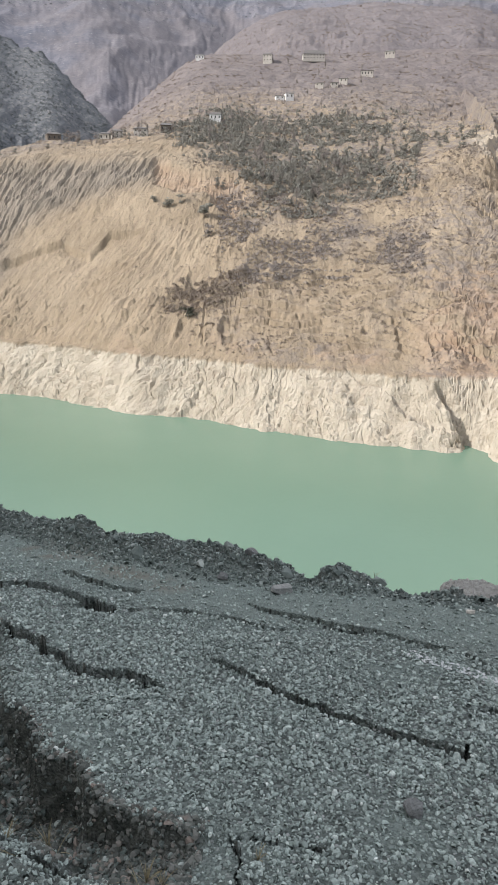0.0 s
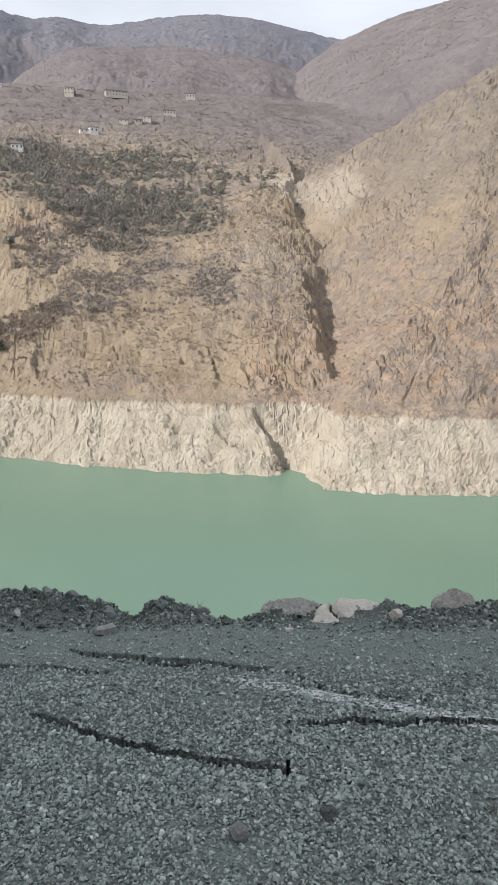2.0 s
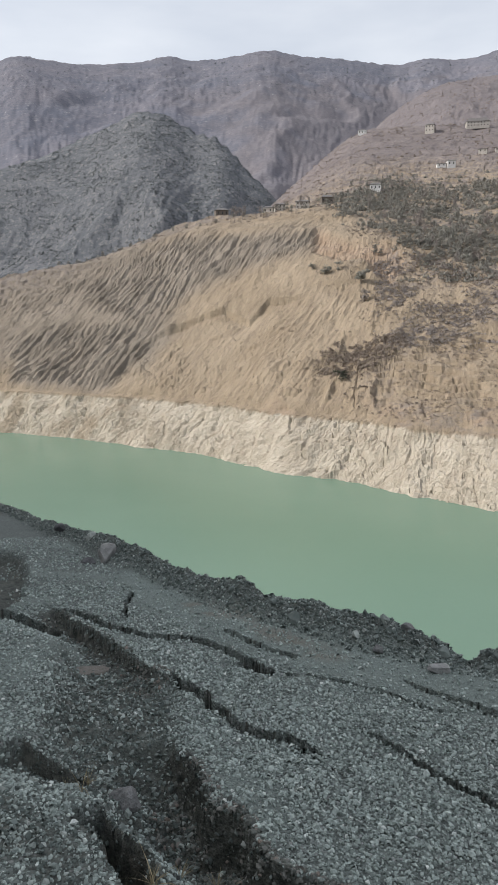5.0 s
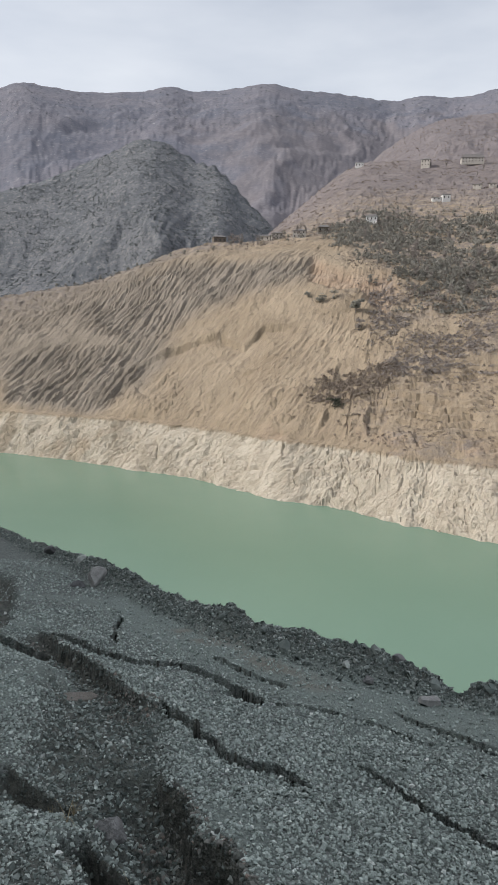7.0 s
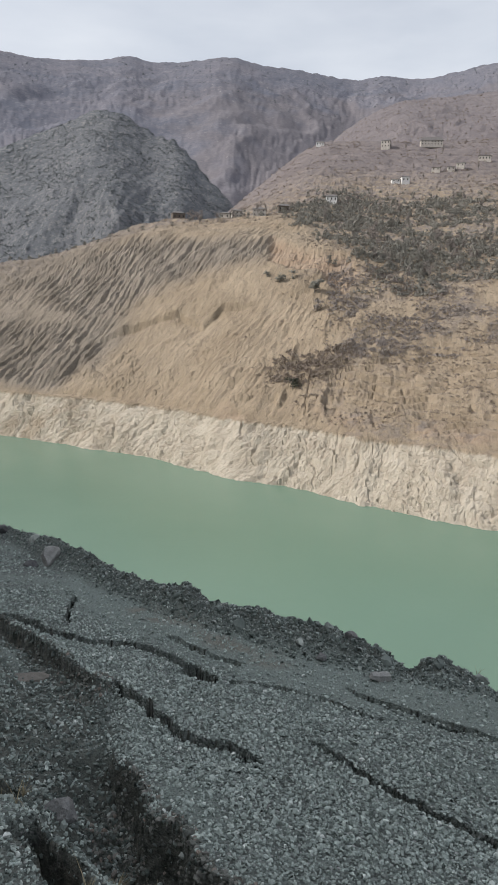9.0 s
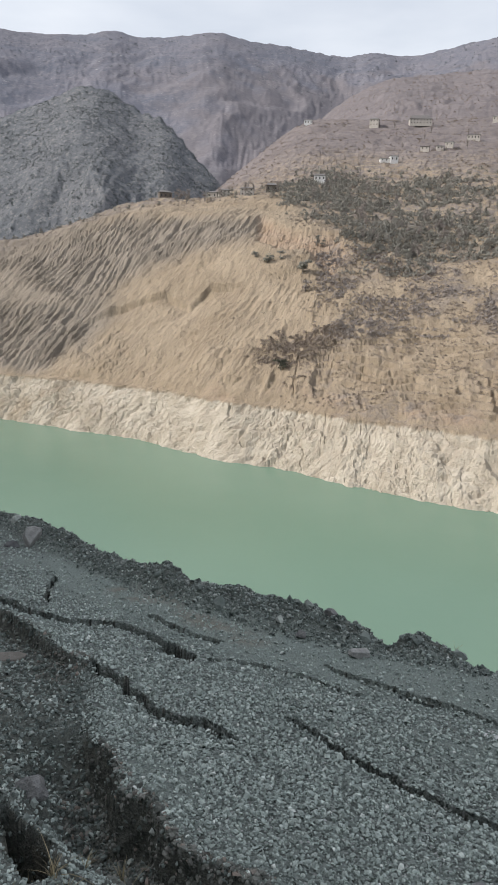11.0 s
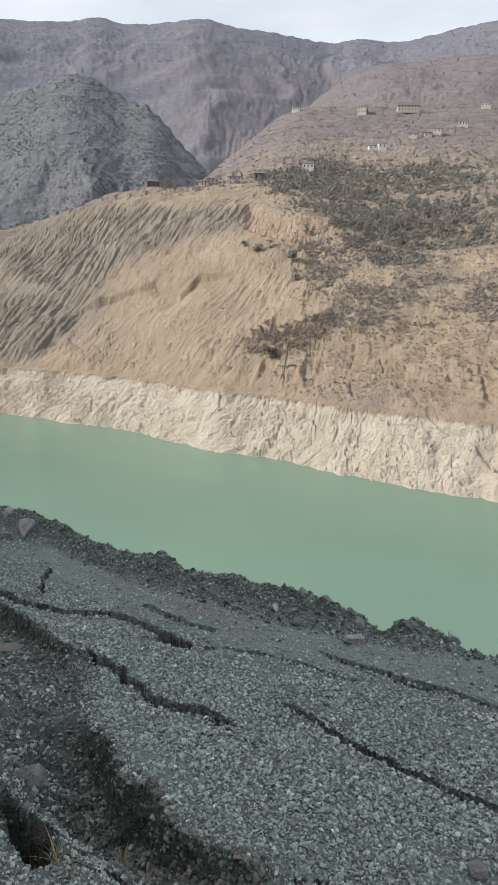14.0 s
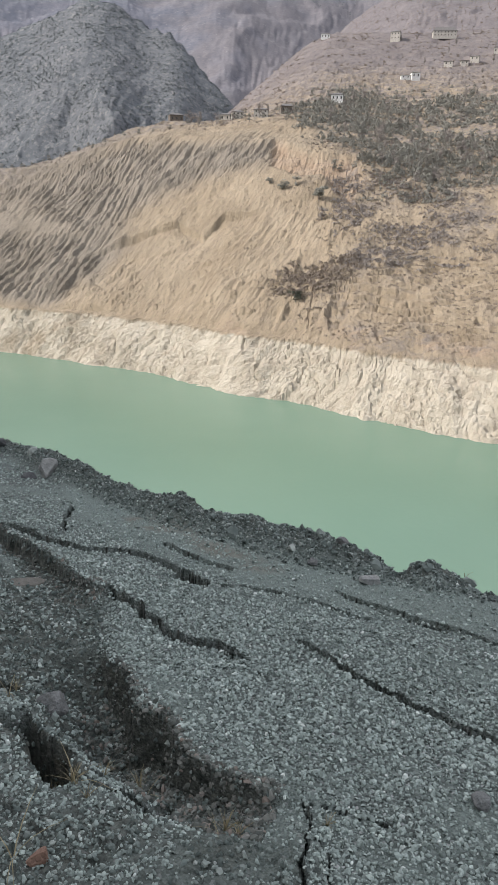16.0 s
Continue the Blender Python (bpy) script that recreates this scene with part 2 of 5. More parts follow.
def road_material():
    m, nt, p = material("chip_gravel_road")
    pos = nt.nodes.new("ShaderNodeNewGeometry").outputs["Position"]
    cell = node(nt, "ShaderNodeTexVoronoi", Scale=62.0, Randomness=1.0)
    nt.links.new(pos, cell.inputs["Vector"])
    tone = nt.nodes.new("ShaderNodeSeparateColor")
    nt.links.new(cell.outputs["Color"], tone.inputs[0])
    # darker than the loose stones, putting shade into the gaps between them
    chip = mix(nt, tone.outputs[0], (0.05, 0.06, 0.055), (0.25, 0.29, 0.27))
    pale = node(nt, "ShaderNodeMapRange", From_Min=0.94, From_Max=0.99)
    nt.links.new(tone.outputs[1], pale.inputs[0])
    chip = mix(nt, pale.outputs[0], chip, (0.42, 0.43, 0.42))
    chip = mix(nt, times(nt, noise_of(nt, 1.3, 5), 0.35), chip, (0.13, 0.136, 0.131))
    fine = mix(nt, noise_of(nt, 90.0, 3), (0.137, 0.166, 0.152), (0.29, 0.338, 0.312))
    col = mix(nt, attr(nt, "fines"), chip, fine)
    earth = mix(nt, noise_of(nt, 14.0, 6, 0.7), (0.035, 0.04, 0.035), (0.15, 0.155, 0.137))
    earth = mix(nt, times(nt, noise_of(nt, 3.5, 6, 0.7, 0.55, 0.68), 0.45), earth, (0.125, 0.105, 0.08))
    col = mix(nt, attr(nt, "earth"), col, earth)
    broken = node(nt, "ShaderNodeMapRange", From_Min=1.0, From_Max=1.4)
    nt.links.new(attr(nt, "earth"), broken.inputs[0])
    # broken asphalt in the cracks, its near-black tone carrying the shade of their depth
    shaded_asphalt = mix(nt, noise_of(nt, 30.0, 4), (0.012, 0.014, 0.014), (0.035, 0.04, 0.039))
    col = mix(nt, broken.outputs[0], col, shaded_asphalt)
    dust = mix(nt, noise_of(nt, 20.0, 4), (0.17, 0.155, 0.125), (0.25, 0.23, 0.19))
    col = mix(nt, attr(nt, "dust"), col, dust)
    nt.links.new(col, p.inputs["Base Color"])
    p.inputs["Roughness"].default_value = 0.9
    p.inputs["Specular IOR Level"].default_value = 0.25
    h = node(nt, "ShaderNodeMapRange", From_Min=0.0, From_Max=0.6, To_Min=1.0, To_Max=0.0)
    nt.links.new(cell.outputs["Distance"], h.inputs[0])
    bump(nt, p, times(nt, h.outputs[0], noise_of(nt, 160.0, 3, lo=0.1, hi=0.9), "ADD"), 0.012, 0.8)
    return m


def water_material():
    m, nt, p = material("milky_green_water")
    col = mix(nt, noise_of(nt, 0.012, 4, 0.5, 0.3, 0.7), (0.130, 0.214, 0.156), (0.152, 0.240, 0.176))
    nt.links.new(col, p.inputs["Base Color"])
    p.inputs["Roughness"].default_value = 0.22
    p.inputs["IOR"].default_value = 1.33
    bump(nt, p, noise_of(nt, 0.5, 5, 0.6, 0.2, 0.8), 0.05, 0.5)
    return m


HILL, ROAD, WATER = hillside_material(), road_material(), water_material()

# ---- the broken road, the bank under it and the added slope over it ----
CREST_X = (-14, -9.7, -6.2, -3, -1.5, -0.5, 0.3, 1.2, 2, 3, 5, 9)
CREST_Y = (19, 15, 11.5, 8.2, 6.9, 6.3, 5.9, 5.55, 5.2, 4.75, 3.9, 2)
BERM = (-14, 0.15, -10.4, 0.17, -8.5, 0.12, -6.6, 0.18, -4.53, 0.32, -3.09, 0.2, -2.33, 0.2, -1.87, 0.31, -1.58, 0.17, -1.05, 0.21, -0.58, 0.2,
        -0.13, 0.22, 0.14, 0.14, 0.34, 0.07, 0.55, -0.03, 0.66, 0.06, 0.8, 0.14, 1.08, 0.02, 1.32, -0.09, 1.56, -0.12, 1.75, -0.02, 2.2, 0.02, 2.69, 0.09, 2.92, 0.01, 3.21, 0.05, 3.5, 0.05, 9, 0.1)
# cracks: way of the crack, gap, drop of the ground on the camera's side
CRACKS = (
    (((-0.3, 3.9), (-0.04, 3.64), (0.14, 3.41), (0.36, 3.22), (0.52, 3.05), (0.7, 2.93), (0.89, 2.8), (1.02, 2.68), (1.07, 2.8)), 0.05, 0.02),
    (((-3.79, 6.34), (-3.06, 5.88), (-2.51, 5.61), (-2.0, 5.64), (-1.53, 5.36), (-1.27, 4.95)), 0.045, 0.045),
    (((-1.43, 5.27), (-1.12, 4.86)), 0.12, 0.04),
    (((-1.89, 4.60), (-1.59, 4.32), (-1.32, 4.02), (-1.12, 3.79), (-0.98, 3.70), (-0.75, 3.67), (-0.50, 3.44)), 0.05, 0.05),
    (((-1.14, 4.88), (-0.84, 4.95), (-0.43, 4.82), (-0.1, 4.62), (0.13, 4.46), (0.38, 4.33)), 0.022, 0.012),
    (((-0.02, 5.02), (0.22, 4.8), (0.56, 4.5), (0.94, 4.27), (1.22, 4.06), (1.4, 3.98)), 0.035, 0.02),
    (((0.25, 4.66), (0.5, 4.46), (0.85, 4.25)), 0.02, 0.008),
    (((-1.84, 6.05), (-1.52, 5.72), (-1.2, 5.55), (-0.91, 5.42)), 0.03, 0.025),
    (((1.15, 3.21), (1.27, 3.19), (1.38, 3.12), (1.59, 3.13), (1.78, 2.96), (1.95, 2.96), (2.3, 2.78), (2.9, 2.4)), 0.045, 0.025),
    (((1.4, 3.92), (1.56, 3.58), (1.74, 3.38), (2.1, 3.16)), 0.016, 0.006),
    (((-3.66, 7.76), (-3.37, 7.33), (-3.2, 6.72), (-2.9, 6.02)), 0.04, -0.03),
    (((-4.8, 6.1), (-4.22, 6.02), (-3.85, 5.94), (-3.62, 6.05)), 0.045, 0.10),
    (((-0.72, 3.62), (-0.56, 3.42), (-0.36, 3.2)), 0.015, 0.006),
    (((-0.09, 2.12), (-0.06, 2.03), (-0.045, 1.95), (-0.07, 1.88), (-0.055, 1.82), (-0.075, 1.74), (-0.045, 1.68), (-0.05, 1.58)), 0.02, 0.02),
    (((-0.045, 1.98), (-0.02, 1.9), (-0.005, 1.85), (0.03, 1.79), (0.03, 1.72), (0.05, 1.64), (0.04, 1.58)), 0.014, -0.012),
    (((-0.07, 2.11), (0.02, 2.11), (0.09, 2.08), (0.17, 2.04), (0.30, 2.04)), 0.010, 0.012),
    (((-1.16, 2.1), (-1.06, 2.07), (-0.95, 2.09), (-0.86, 2.07), (-0.76, 2.07), (-0.66, 2.04)), 0.016, 0.03),
)
# broken walls of the trench, their floor, and the holes behind it
SCARP_UPPER = ((-4.12, 6.55), (-3.79, 6.28), (-2.95, 5.57), (-2.25, 4.76), (-1.86, 4.58), (-1.68, 4.41))
SCARP = ((-1.53, 3.60), (-1.37, 3.27), (-1.18, 3.07), (-1.00, 2.74), (-0.81, 2.63), (-0.73, 2.43), (-0.60, 2.27), (-0.49, 2.22), (-0.33, 2.18), (-0.18, 2.15), (-0.07, 2.14))
TRENCH = ((-3.15, 5.15), (-2.46, 4.64), (-1.82, 4.39), (-1.53, 3.58), (-1.41, 3.19), (-1.20, 2.84), (-0.95, 2.43), (-1.02, 2.23), (-1.21, 2.30), (-1.52, 2.55), (-1.88, 2.87), (-2.22, 3.14), (-2.46, 3.63), (-2.71, 4.30))
HOLLOW = ((-7.30, 9.68), (-6.58, 9.58), (-6.13, 9.31), (-5.20, 7.90), (-4.55, 6.67), (-4.45, 6.15), (-4.85, 6.10))
MUDDY = ((-2.43, 2.68), (-2.07, 2.67), (-1.66, 2.39), (-1.35, 2.12), (-1.23, 1.69), (-1.75, 1.53))
TRAMPLED = ((-1.50, 1.90), (-1.21, 1.93), (-0.76, 1.98), (-0.56, 1.95), (-0.32, 1.91), (-0.11, 1.89), (-0.03, 1.74), (0.02, 1.46), (-1.32, 1.18))
GRAVEL_LEDGE = ((-1.28, 2.40), (-1.21, 2.44), (-1.04, 2.35), (-0.84, 2.22), (-0.68, 2.07), (-0.89, 2.09), (-1.06, 2.13), (-1.19, 2.21))
PIT = ((-1.65, 2.55), (-1.60, 2.50), (-1.40, 2.32), (-1.25, 2.18), (-1.13, 2.03), (-1.10, 2.00))
STEP = ((-2.40, 3.21), (-2.30, 3.15), (-2.12, 3.08), (-1.93, 3.04), (-1.73, 2.92))
ACROSS = (0.72, 0.69)            # from the slope to the lake


def slope_plane(y):
    return 0.22 * (3.65 - np.clip(y, -9, 19))


def crest_y(x):
    return np.interp(x, CREST_X, CREST_Y)


def near_parts(x, y):
    """Height of the near side of the valley, and masks of its covers."""
    x, y = np.asarray(x, float), np.asarray(y, float)
    r = np.hypot(x, y)
    jx = x + 0.030 * fbm(x * 5, y * 5, 3, 3) + 0.004 * perlin(x * 26, y * 26, 5) + 0.007 * perlin(x * 13, y * 13, 15)
    jy = y + 0.030 * fbm(x * 5 + 40, y * 5, 3, 4) + 0.004 * perlin(x * 26, y * 26 + 9, 6) + 0.007 * perlin(x * 13, y * 13 + 9, 16)
    z = slope_plane(y) + 0.05 * fbm(x * 0.45, y * 0.45, 3, 8) + 0.012 * fbm(x * 3, y * 3, 3, 9)
    earth, fines, dust = np.zeros(x.shape), np.zeros(x.shape), np.zeros(x.shape)
    close = r < 14
    X, Y = jx[close], jy[close]
    dz, er = np.zeros(X.shape), np.zeros(X.shape)
    for pts, gap, drop in CRACKS:
        d, side, along = to_line(X, Y, pts)
        ends = smooth(along, 0.0, 0.12) * smooth(along, 1.0, 0.9)
        low = side < 0
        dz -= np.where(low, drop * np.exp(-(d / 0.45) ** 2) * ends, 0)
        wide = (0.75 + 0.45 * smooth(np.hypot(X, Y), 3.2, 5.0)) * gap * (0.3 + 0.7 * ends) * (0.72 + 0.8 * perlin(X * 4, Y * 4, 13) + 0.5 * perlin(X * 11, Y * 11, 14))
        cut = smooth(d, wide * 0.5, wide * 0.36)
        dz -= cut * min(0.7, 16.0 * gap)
        # values over 1 bring in the near-black tone painted as crack shade
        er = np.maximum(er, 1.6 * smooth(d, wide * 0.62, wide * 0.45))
    # the trench: two broken walls on the lake's side and a floor of rubble that climbs back to the road
    ragged = 0.05 * fbm(X * 3.2, Y * 3.2, 3, 22) + 0.022 * facets(X, Y, 0.16, 23) + 0.012 * facets(X, Y, 0.07, 17)
    u, v = x[close] + ragged, y[close] + 0.6 * ragged
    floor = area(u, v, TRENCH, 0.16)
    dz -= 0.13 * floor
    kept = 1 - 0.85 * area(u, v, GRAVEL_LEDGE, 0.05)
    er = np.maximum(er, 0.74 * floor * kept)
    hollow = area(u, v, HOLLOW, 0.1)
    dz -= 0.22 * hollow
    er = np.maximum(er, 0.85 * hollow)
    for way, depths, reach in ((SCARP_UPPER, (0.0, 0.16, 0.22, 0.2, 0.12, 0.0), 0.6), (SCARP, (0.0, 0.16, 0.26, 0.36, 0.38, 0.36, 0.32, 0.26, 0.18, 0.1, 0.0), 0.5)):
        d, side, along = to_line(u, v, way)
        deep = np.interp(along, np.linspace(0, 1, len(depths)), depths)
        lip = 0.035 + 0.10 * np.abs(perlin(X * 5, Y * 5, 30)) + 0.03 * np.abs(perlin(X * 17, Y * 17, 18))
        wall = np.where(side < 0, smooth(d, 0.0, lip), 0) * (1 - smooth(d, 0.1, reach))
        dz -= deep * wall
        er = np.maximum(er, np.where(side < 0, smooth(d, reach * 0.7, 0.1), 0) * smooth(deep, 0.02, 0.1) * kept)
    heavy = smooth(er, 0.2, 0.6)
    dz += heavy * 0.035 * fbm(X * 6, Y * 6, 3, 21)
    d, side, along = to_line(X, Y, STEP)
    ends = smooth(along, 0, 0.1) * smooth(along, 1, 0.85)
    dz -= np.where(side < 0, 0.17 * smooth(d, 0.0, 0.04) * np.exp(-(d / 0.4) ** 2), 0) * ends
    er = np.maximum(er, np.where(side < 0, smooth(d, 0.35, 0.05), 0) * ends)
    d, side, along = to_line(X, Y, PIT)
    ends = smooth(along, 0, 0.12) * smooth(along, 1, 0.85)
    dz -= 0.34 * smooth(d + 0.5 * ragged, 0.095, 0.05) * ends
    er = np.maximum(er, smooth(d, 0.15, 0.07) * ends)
    dz += er * (0.024 * facets(X, Y, 0.13, 24) + 0.012 * facets(X, Y, 0.06, 25))
    # muddy trampled ground behind the trench
    muddy = area(u, v, TRAMPLED, 0.12) * (0.55 + 0.45 * smooth(fbm(X * 2.8, Y * 2.8, 3, 26), -0.2, 0.2))
    er = np.maximum(er, 0.62 * muddy)
    er = np.maximum(er, 0.62 * area(u, v, MUDDY, 0.2) * smooth(fbm(X * 3, Y * 3, 3, 19), -0.35, 0.1))
    dz += muddy * (0.03 * fbm(X * 4, Y * 4, 3, 27) + 0.02 * facets(X, Y, 0.13, 28) + 0.01 * facets(X, Y, 0.05, 29))
    z[close] += dz
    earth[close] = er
    # the heap of rubble along the road's edge, then the fall to the lake
    beyond = y - crest_y(x)
    h = np.interp(x, BERM[0::2], BERM[1::2])
    lumps = 0.05 * fbm(x * 2.6, y * 2.6, 3, 31) + 0.025 * fbm(x * 9, y * 9, 3, 32) + 0.015 * facets(x, y, 0.3, 33) + 0.012 * facets(x, y, 0.13, 34)
    rise = smooth(beyond, -0.55 - 0.25 * smooth(x, -2, -5), -0.05)
    z = z + rise * (h + lumps * (0.4 + rise))
    q = ACROSS[0] * x + ACROSS[1] * y
    z = z - 0.95 * np.maximum(0, beyond - 0.05) * 0.72 - 0.25 * smooth(beyond, 0.0, 0.5)
    fines = smooth(beyond, -1.9, -1.1) * (1 - rise) * smooth(x + 0.3 * (y - 6.5), -3.7, -3.2)
    fines = np.maximum(fines, smooth(fbm(x * 0.8, y * 0.8, 3, 41), 0.12, 0.42) * 0.7 * (1 - rise))
    dust = smooth(to_line(x, y, ((-2.4, 7.0), (-1.5, 6.2), (-0.7, 5.6)))[0], 0.35, 0.05) * 0.7 * smooth(fbm(x * 2, y * 2, 3, 43), -0.4, 0.3)
    # the unseen cut slope over the road, added high enough to keep sun off it
    up = np.maximum(0, -4.2 - q)
    z = z + np.where(up > 0, 0.95 * np.minimum(up, 62) + 0.2 * np.maximum(0, up - 62) + np.minimum(up, 6) * 0.25 * fbm(x * 0.25, y * 0.25, 4, 45), 0)
    earth = np.maximum(earth, smooth(up, 0.1, 0.8) * 0.8)
    earth = np.maximum(earth, rise * 0.55)
    return z, earth, fines, dust


def road_z(x, y):
    """The road's height at one place."""
    return float(near_parts(np.array([x]), np.array([y]))[0][0])


FINE = np.concatenate([np.arange(-46, 49, 0.19), np.arange(52, 312, 4.0)])
radii = np.concatenate([[0.02, 0.4, 0.8, 1.1], 1.3 * 1.0061 ** np.arange(0, 449)])
parts_store = {}


def near_height(x, y, b, r):
    z, *parts_store["near"] = near_parts(x, y)
    return z


verts, quads = fan(FINE, radii, near_height)
me = sheet_mesh("road", verts, quads)
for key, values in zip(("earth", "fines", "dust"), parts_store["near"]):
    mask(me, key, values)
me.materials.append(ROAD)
road = tagged(new("road", me), "collapsed dark chip-gravel road split by long cracks above a lake", "road", kind="structure")
ROAD_END = float(radii[-1])

# ---- the valley: far bank, hills and mountains ----
WATER_Z, FLOOD_Z = -62.0, -42.0
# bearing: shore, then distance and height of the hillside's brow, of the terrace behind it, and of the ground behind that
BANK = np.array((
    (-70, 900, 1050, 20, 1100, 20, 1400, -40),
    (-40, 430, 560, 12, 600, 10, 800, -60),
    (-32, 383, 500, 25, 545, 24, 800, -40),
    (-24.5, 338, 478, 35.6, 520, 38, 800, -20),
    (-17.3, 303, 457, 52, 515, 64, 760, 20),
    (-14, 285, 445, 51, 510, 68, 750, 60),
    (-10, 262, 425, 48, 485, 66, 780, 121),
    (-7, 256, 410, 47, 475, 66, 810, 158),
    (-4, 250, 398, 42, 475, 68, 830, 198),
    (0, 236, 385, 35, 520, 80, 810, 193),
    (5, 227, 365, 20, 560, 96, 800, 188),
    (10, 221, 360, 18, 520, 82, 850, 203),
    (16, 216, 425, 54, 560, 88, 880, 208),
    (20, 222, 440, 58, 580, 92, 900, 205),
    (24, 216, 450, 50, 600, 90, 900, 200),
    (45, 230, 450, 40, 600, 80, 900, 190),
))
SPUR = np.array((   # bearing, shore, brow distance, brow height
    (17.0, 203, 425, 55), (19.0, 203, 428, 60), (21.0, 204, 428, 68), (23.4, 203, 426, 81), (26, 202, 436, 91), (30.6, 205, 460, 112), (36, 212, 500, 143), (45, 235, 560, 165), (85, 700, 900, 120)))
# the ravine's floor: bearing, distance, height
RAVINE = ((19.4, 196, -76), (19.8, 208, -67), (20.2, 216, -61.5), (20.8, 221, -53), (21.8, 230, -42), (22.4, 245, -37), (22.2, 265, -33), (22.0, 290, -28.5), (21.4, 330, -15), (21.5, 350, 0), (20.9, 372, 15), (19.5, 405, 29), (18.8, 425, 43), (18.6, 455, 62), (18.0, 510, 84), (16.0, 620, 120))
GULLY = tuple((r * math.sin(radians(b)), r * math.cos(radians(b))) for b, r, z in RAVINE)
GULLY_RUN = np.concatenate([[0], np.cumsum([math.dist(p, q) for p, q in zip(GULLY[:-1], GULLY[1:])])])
# stretches of the hillside, outlined by bearing and elevation as they are seen from the road's edge
FLUTED = (((-17.7, 5.8), (-7.2, 6.0), (-6.5, 4.8), (-10.8, 3.6), (-13.6, 2.6), (-17.7, 1.0), (-21.4, -2.4), (-22.3, -1.2), (-23.7, -0.3), (-25.9, 0.6), (-28.0, 1.4), (-22.3, 4.2)),
          ((-31.6, -2.1), (-28.1, -1.4), (-24.1, -0.9), (-21.0, -0.9), (-19.1, -0.4), (-21.4, -3.6), (-24.2, -6.4), (-30.0, -6.1), (-31.7, -5.4)),
          ((-40, 0.5), (-32.3, 1.3), (-27.6, 1.9), (-25.9, 0.4), (-29.8, -0.8), (-40, -2.0)))
SANDY = ((-20.1, -3.2), (-14.5, -0.8), (-7.1, 1.2), (-0.7, 1.3), (-1.0, -1.4), (-6.9, -5.3), (-10.6, -8.2), (-23.8, -7.8), (-21.0, -5.0))
SCAR = ((-7.2, 5.9), (-1.3, 4.8), (0.1, 3.5), (-1.2, 1.9), (-3.5, 3.7), (-7.2, 4.3))
LEDGE = ((-21.9, -2.7), (-17.7, -0.9), (-14.5, 0.0), (-12.6, -1.0), (-11.0, 0.7), (-7.1, 1.2))
TRACK = ((-28.2, -3.2), (-24.6, -1.6), (-17.7, 0.3), (-12.2, 2.6), (-7.1, 1.7), (-4.3, 1.2))
STEPPED = ((-2.5, -4.0), (6, -2.0), (17.6, -3.0), (20.5, -6.8), (19.6, -9.2), (8.2, -9.2), (-1.4, -7.4))
PALE_CLIFF = ((18.9, 7.1), (23.6, 8.1), (24.5, 6.4), (22.0, 4.4), (20.2, 4.8), (19.1, 5.4))
TOWER = ((16.3, 7.5), (18.5, 7.7), (18.7, 5.6), (17.4, 6.3))
OUTCROP = ((14.4, -6.9), (20.5, -5.9), (22.5, -9.1), (14.9, -9.7))
BARE_PATCH = ((8.9, 2.8), (11.6, 3.0), (14.8, 2.6), (13.0, 1.7), (10.7, 1.0), (9.1, 1.5))
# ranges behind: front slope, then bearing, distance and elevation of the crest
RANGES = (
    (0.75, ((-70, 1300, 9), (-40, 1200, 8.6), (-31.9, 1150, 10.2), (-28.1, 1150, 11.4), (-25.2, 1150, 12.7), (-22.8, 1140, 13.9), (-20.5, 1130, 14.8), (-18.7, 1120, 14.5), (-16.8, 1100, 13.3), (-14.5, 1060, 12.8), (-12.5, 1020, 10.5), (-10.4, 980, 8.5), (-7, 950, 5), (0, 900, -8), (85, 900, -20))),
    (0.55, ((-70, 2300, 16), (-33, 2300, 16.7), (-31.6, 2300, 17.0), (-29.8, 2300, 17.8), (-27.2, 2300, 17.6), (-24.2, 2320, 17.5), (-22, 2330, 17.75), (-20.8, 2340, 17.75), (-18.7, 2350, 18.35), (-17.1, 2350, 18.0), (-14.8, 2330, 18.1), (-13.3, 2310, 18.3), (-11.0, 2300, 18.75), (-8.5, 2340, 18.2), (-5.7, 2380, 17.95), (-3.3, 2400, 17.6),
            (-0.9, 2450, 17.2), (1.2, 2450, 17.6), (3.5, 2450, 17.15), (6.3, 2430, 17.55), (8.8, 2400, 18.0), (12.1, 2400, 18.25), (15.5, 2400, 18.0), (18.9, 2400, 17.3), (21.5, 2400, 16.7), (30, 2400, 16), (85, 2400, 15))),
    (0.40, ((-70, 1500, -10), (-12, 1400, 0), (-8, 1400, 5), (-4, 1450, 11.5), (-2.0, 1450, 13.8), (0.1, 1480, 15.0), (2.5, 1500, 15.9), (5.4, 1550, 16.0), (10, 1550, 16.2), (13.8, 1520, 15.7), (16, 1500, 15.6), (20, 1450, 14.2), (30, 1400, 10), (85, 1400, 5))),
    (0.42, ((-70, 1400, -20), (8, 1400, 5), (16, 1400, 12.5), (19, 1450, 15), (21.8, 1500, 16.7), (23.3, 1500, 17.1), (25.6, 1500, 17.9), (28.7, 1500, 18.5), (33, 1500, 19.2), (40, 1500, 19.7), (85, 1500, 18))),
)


def along_bearing(b, table, col, blur=1.0):
    """A column of a table over bearings, rounded off at its knots."""
    return sum(w * np.interp(b + o * blur, table[:, 0], table[:, col]) for o, w in ((-1, 0.25), (-0.5, 0.25), (0, 0), (0.5, 0.25), (1, 0.25)))


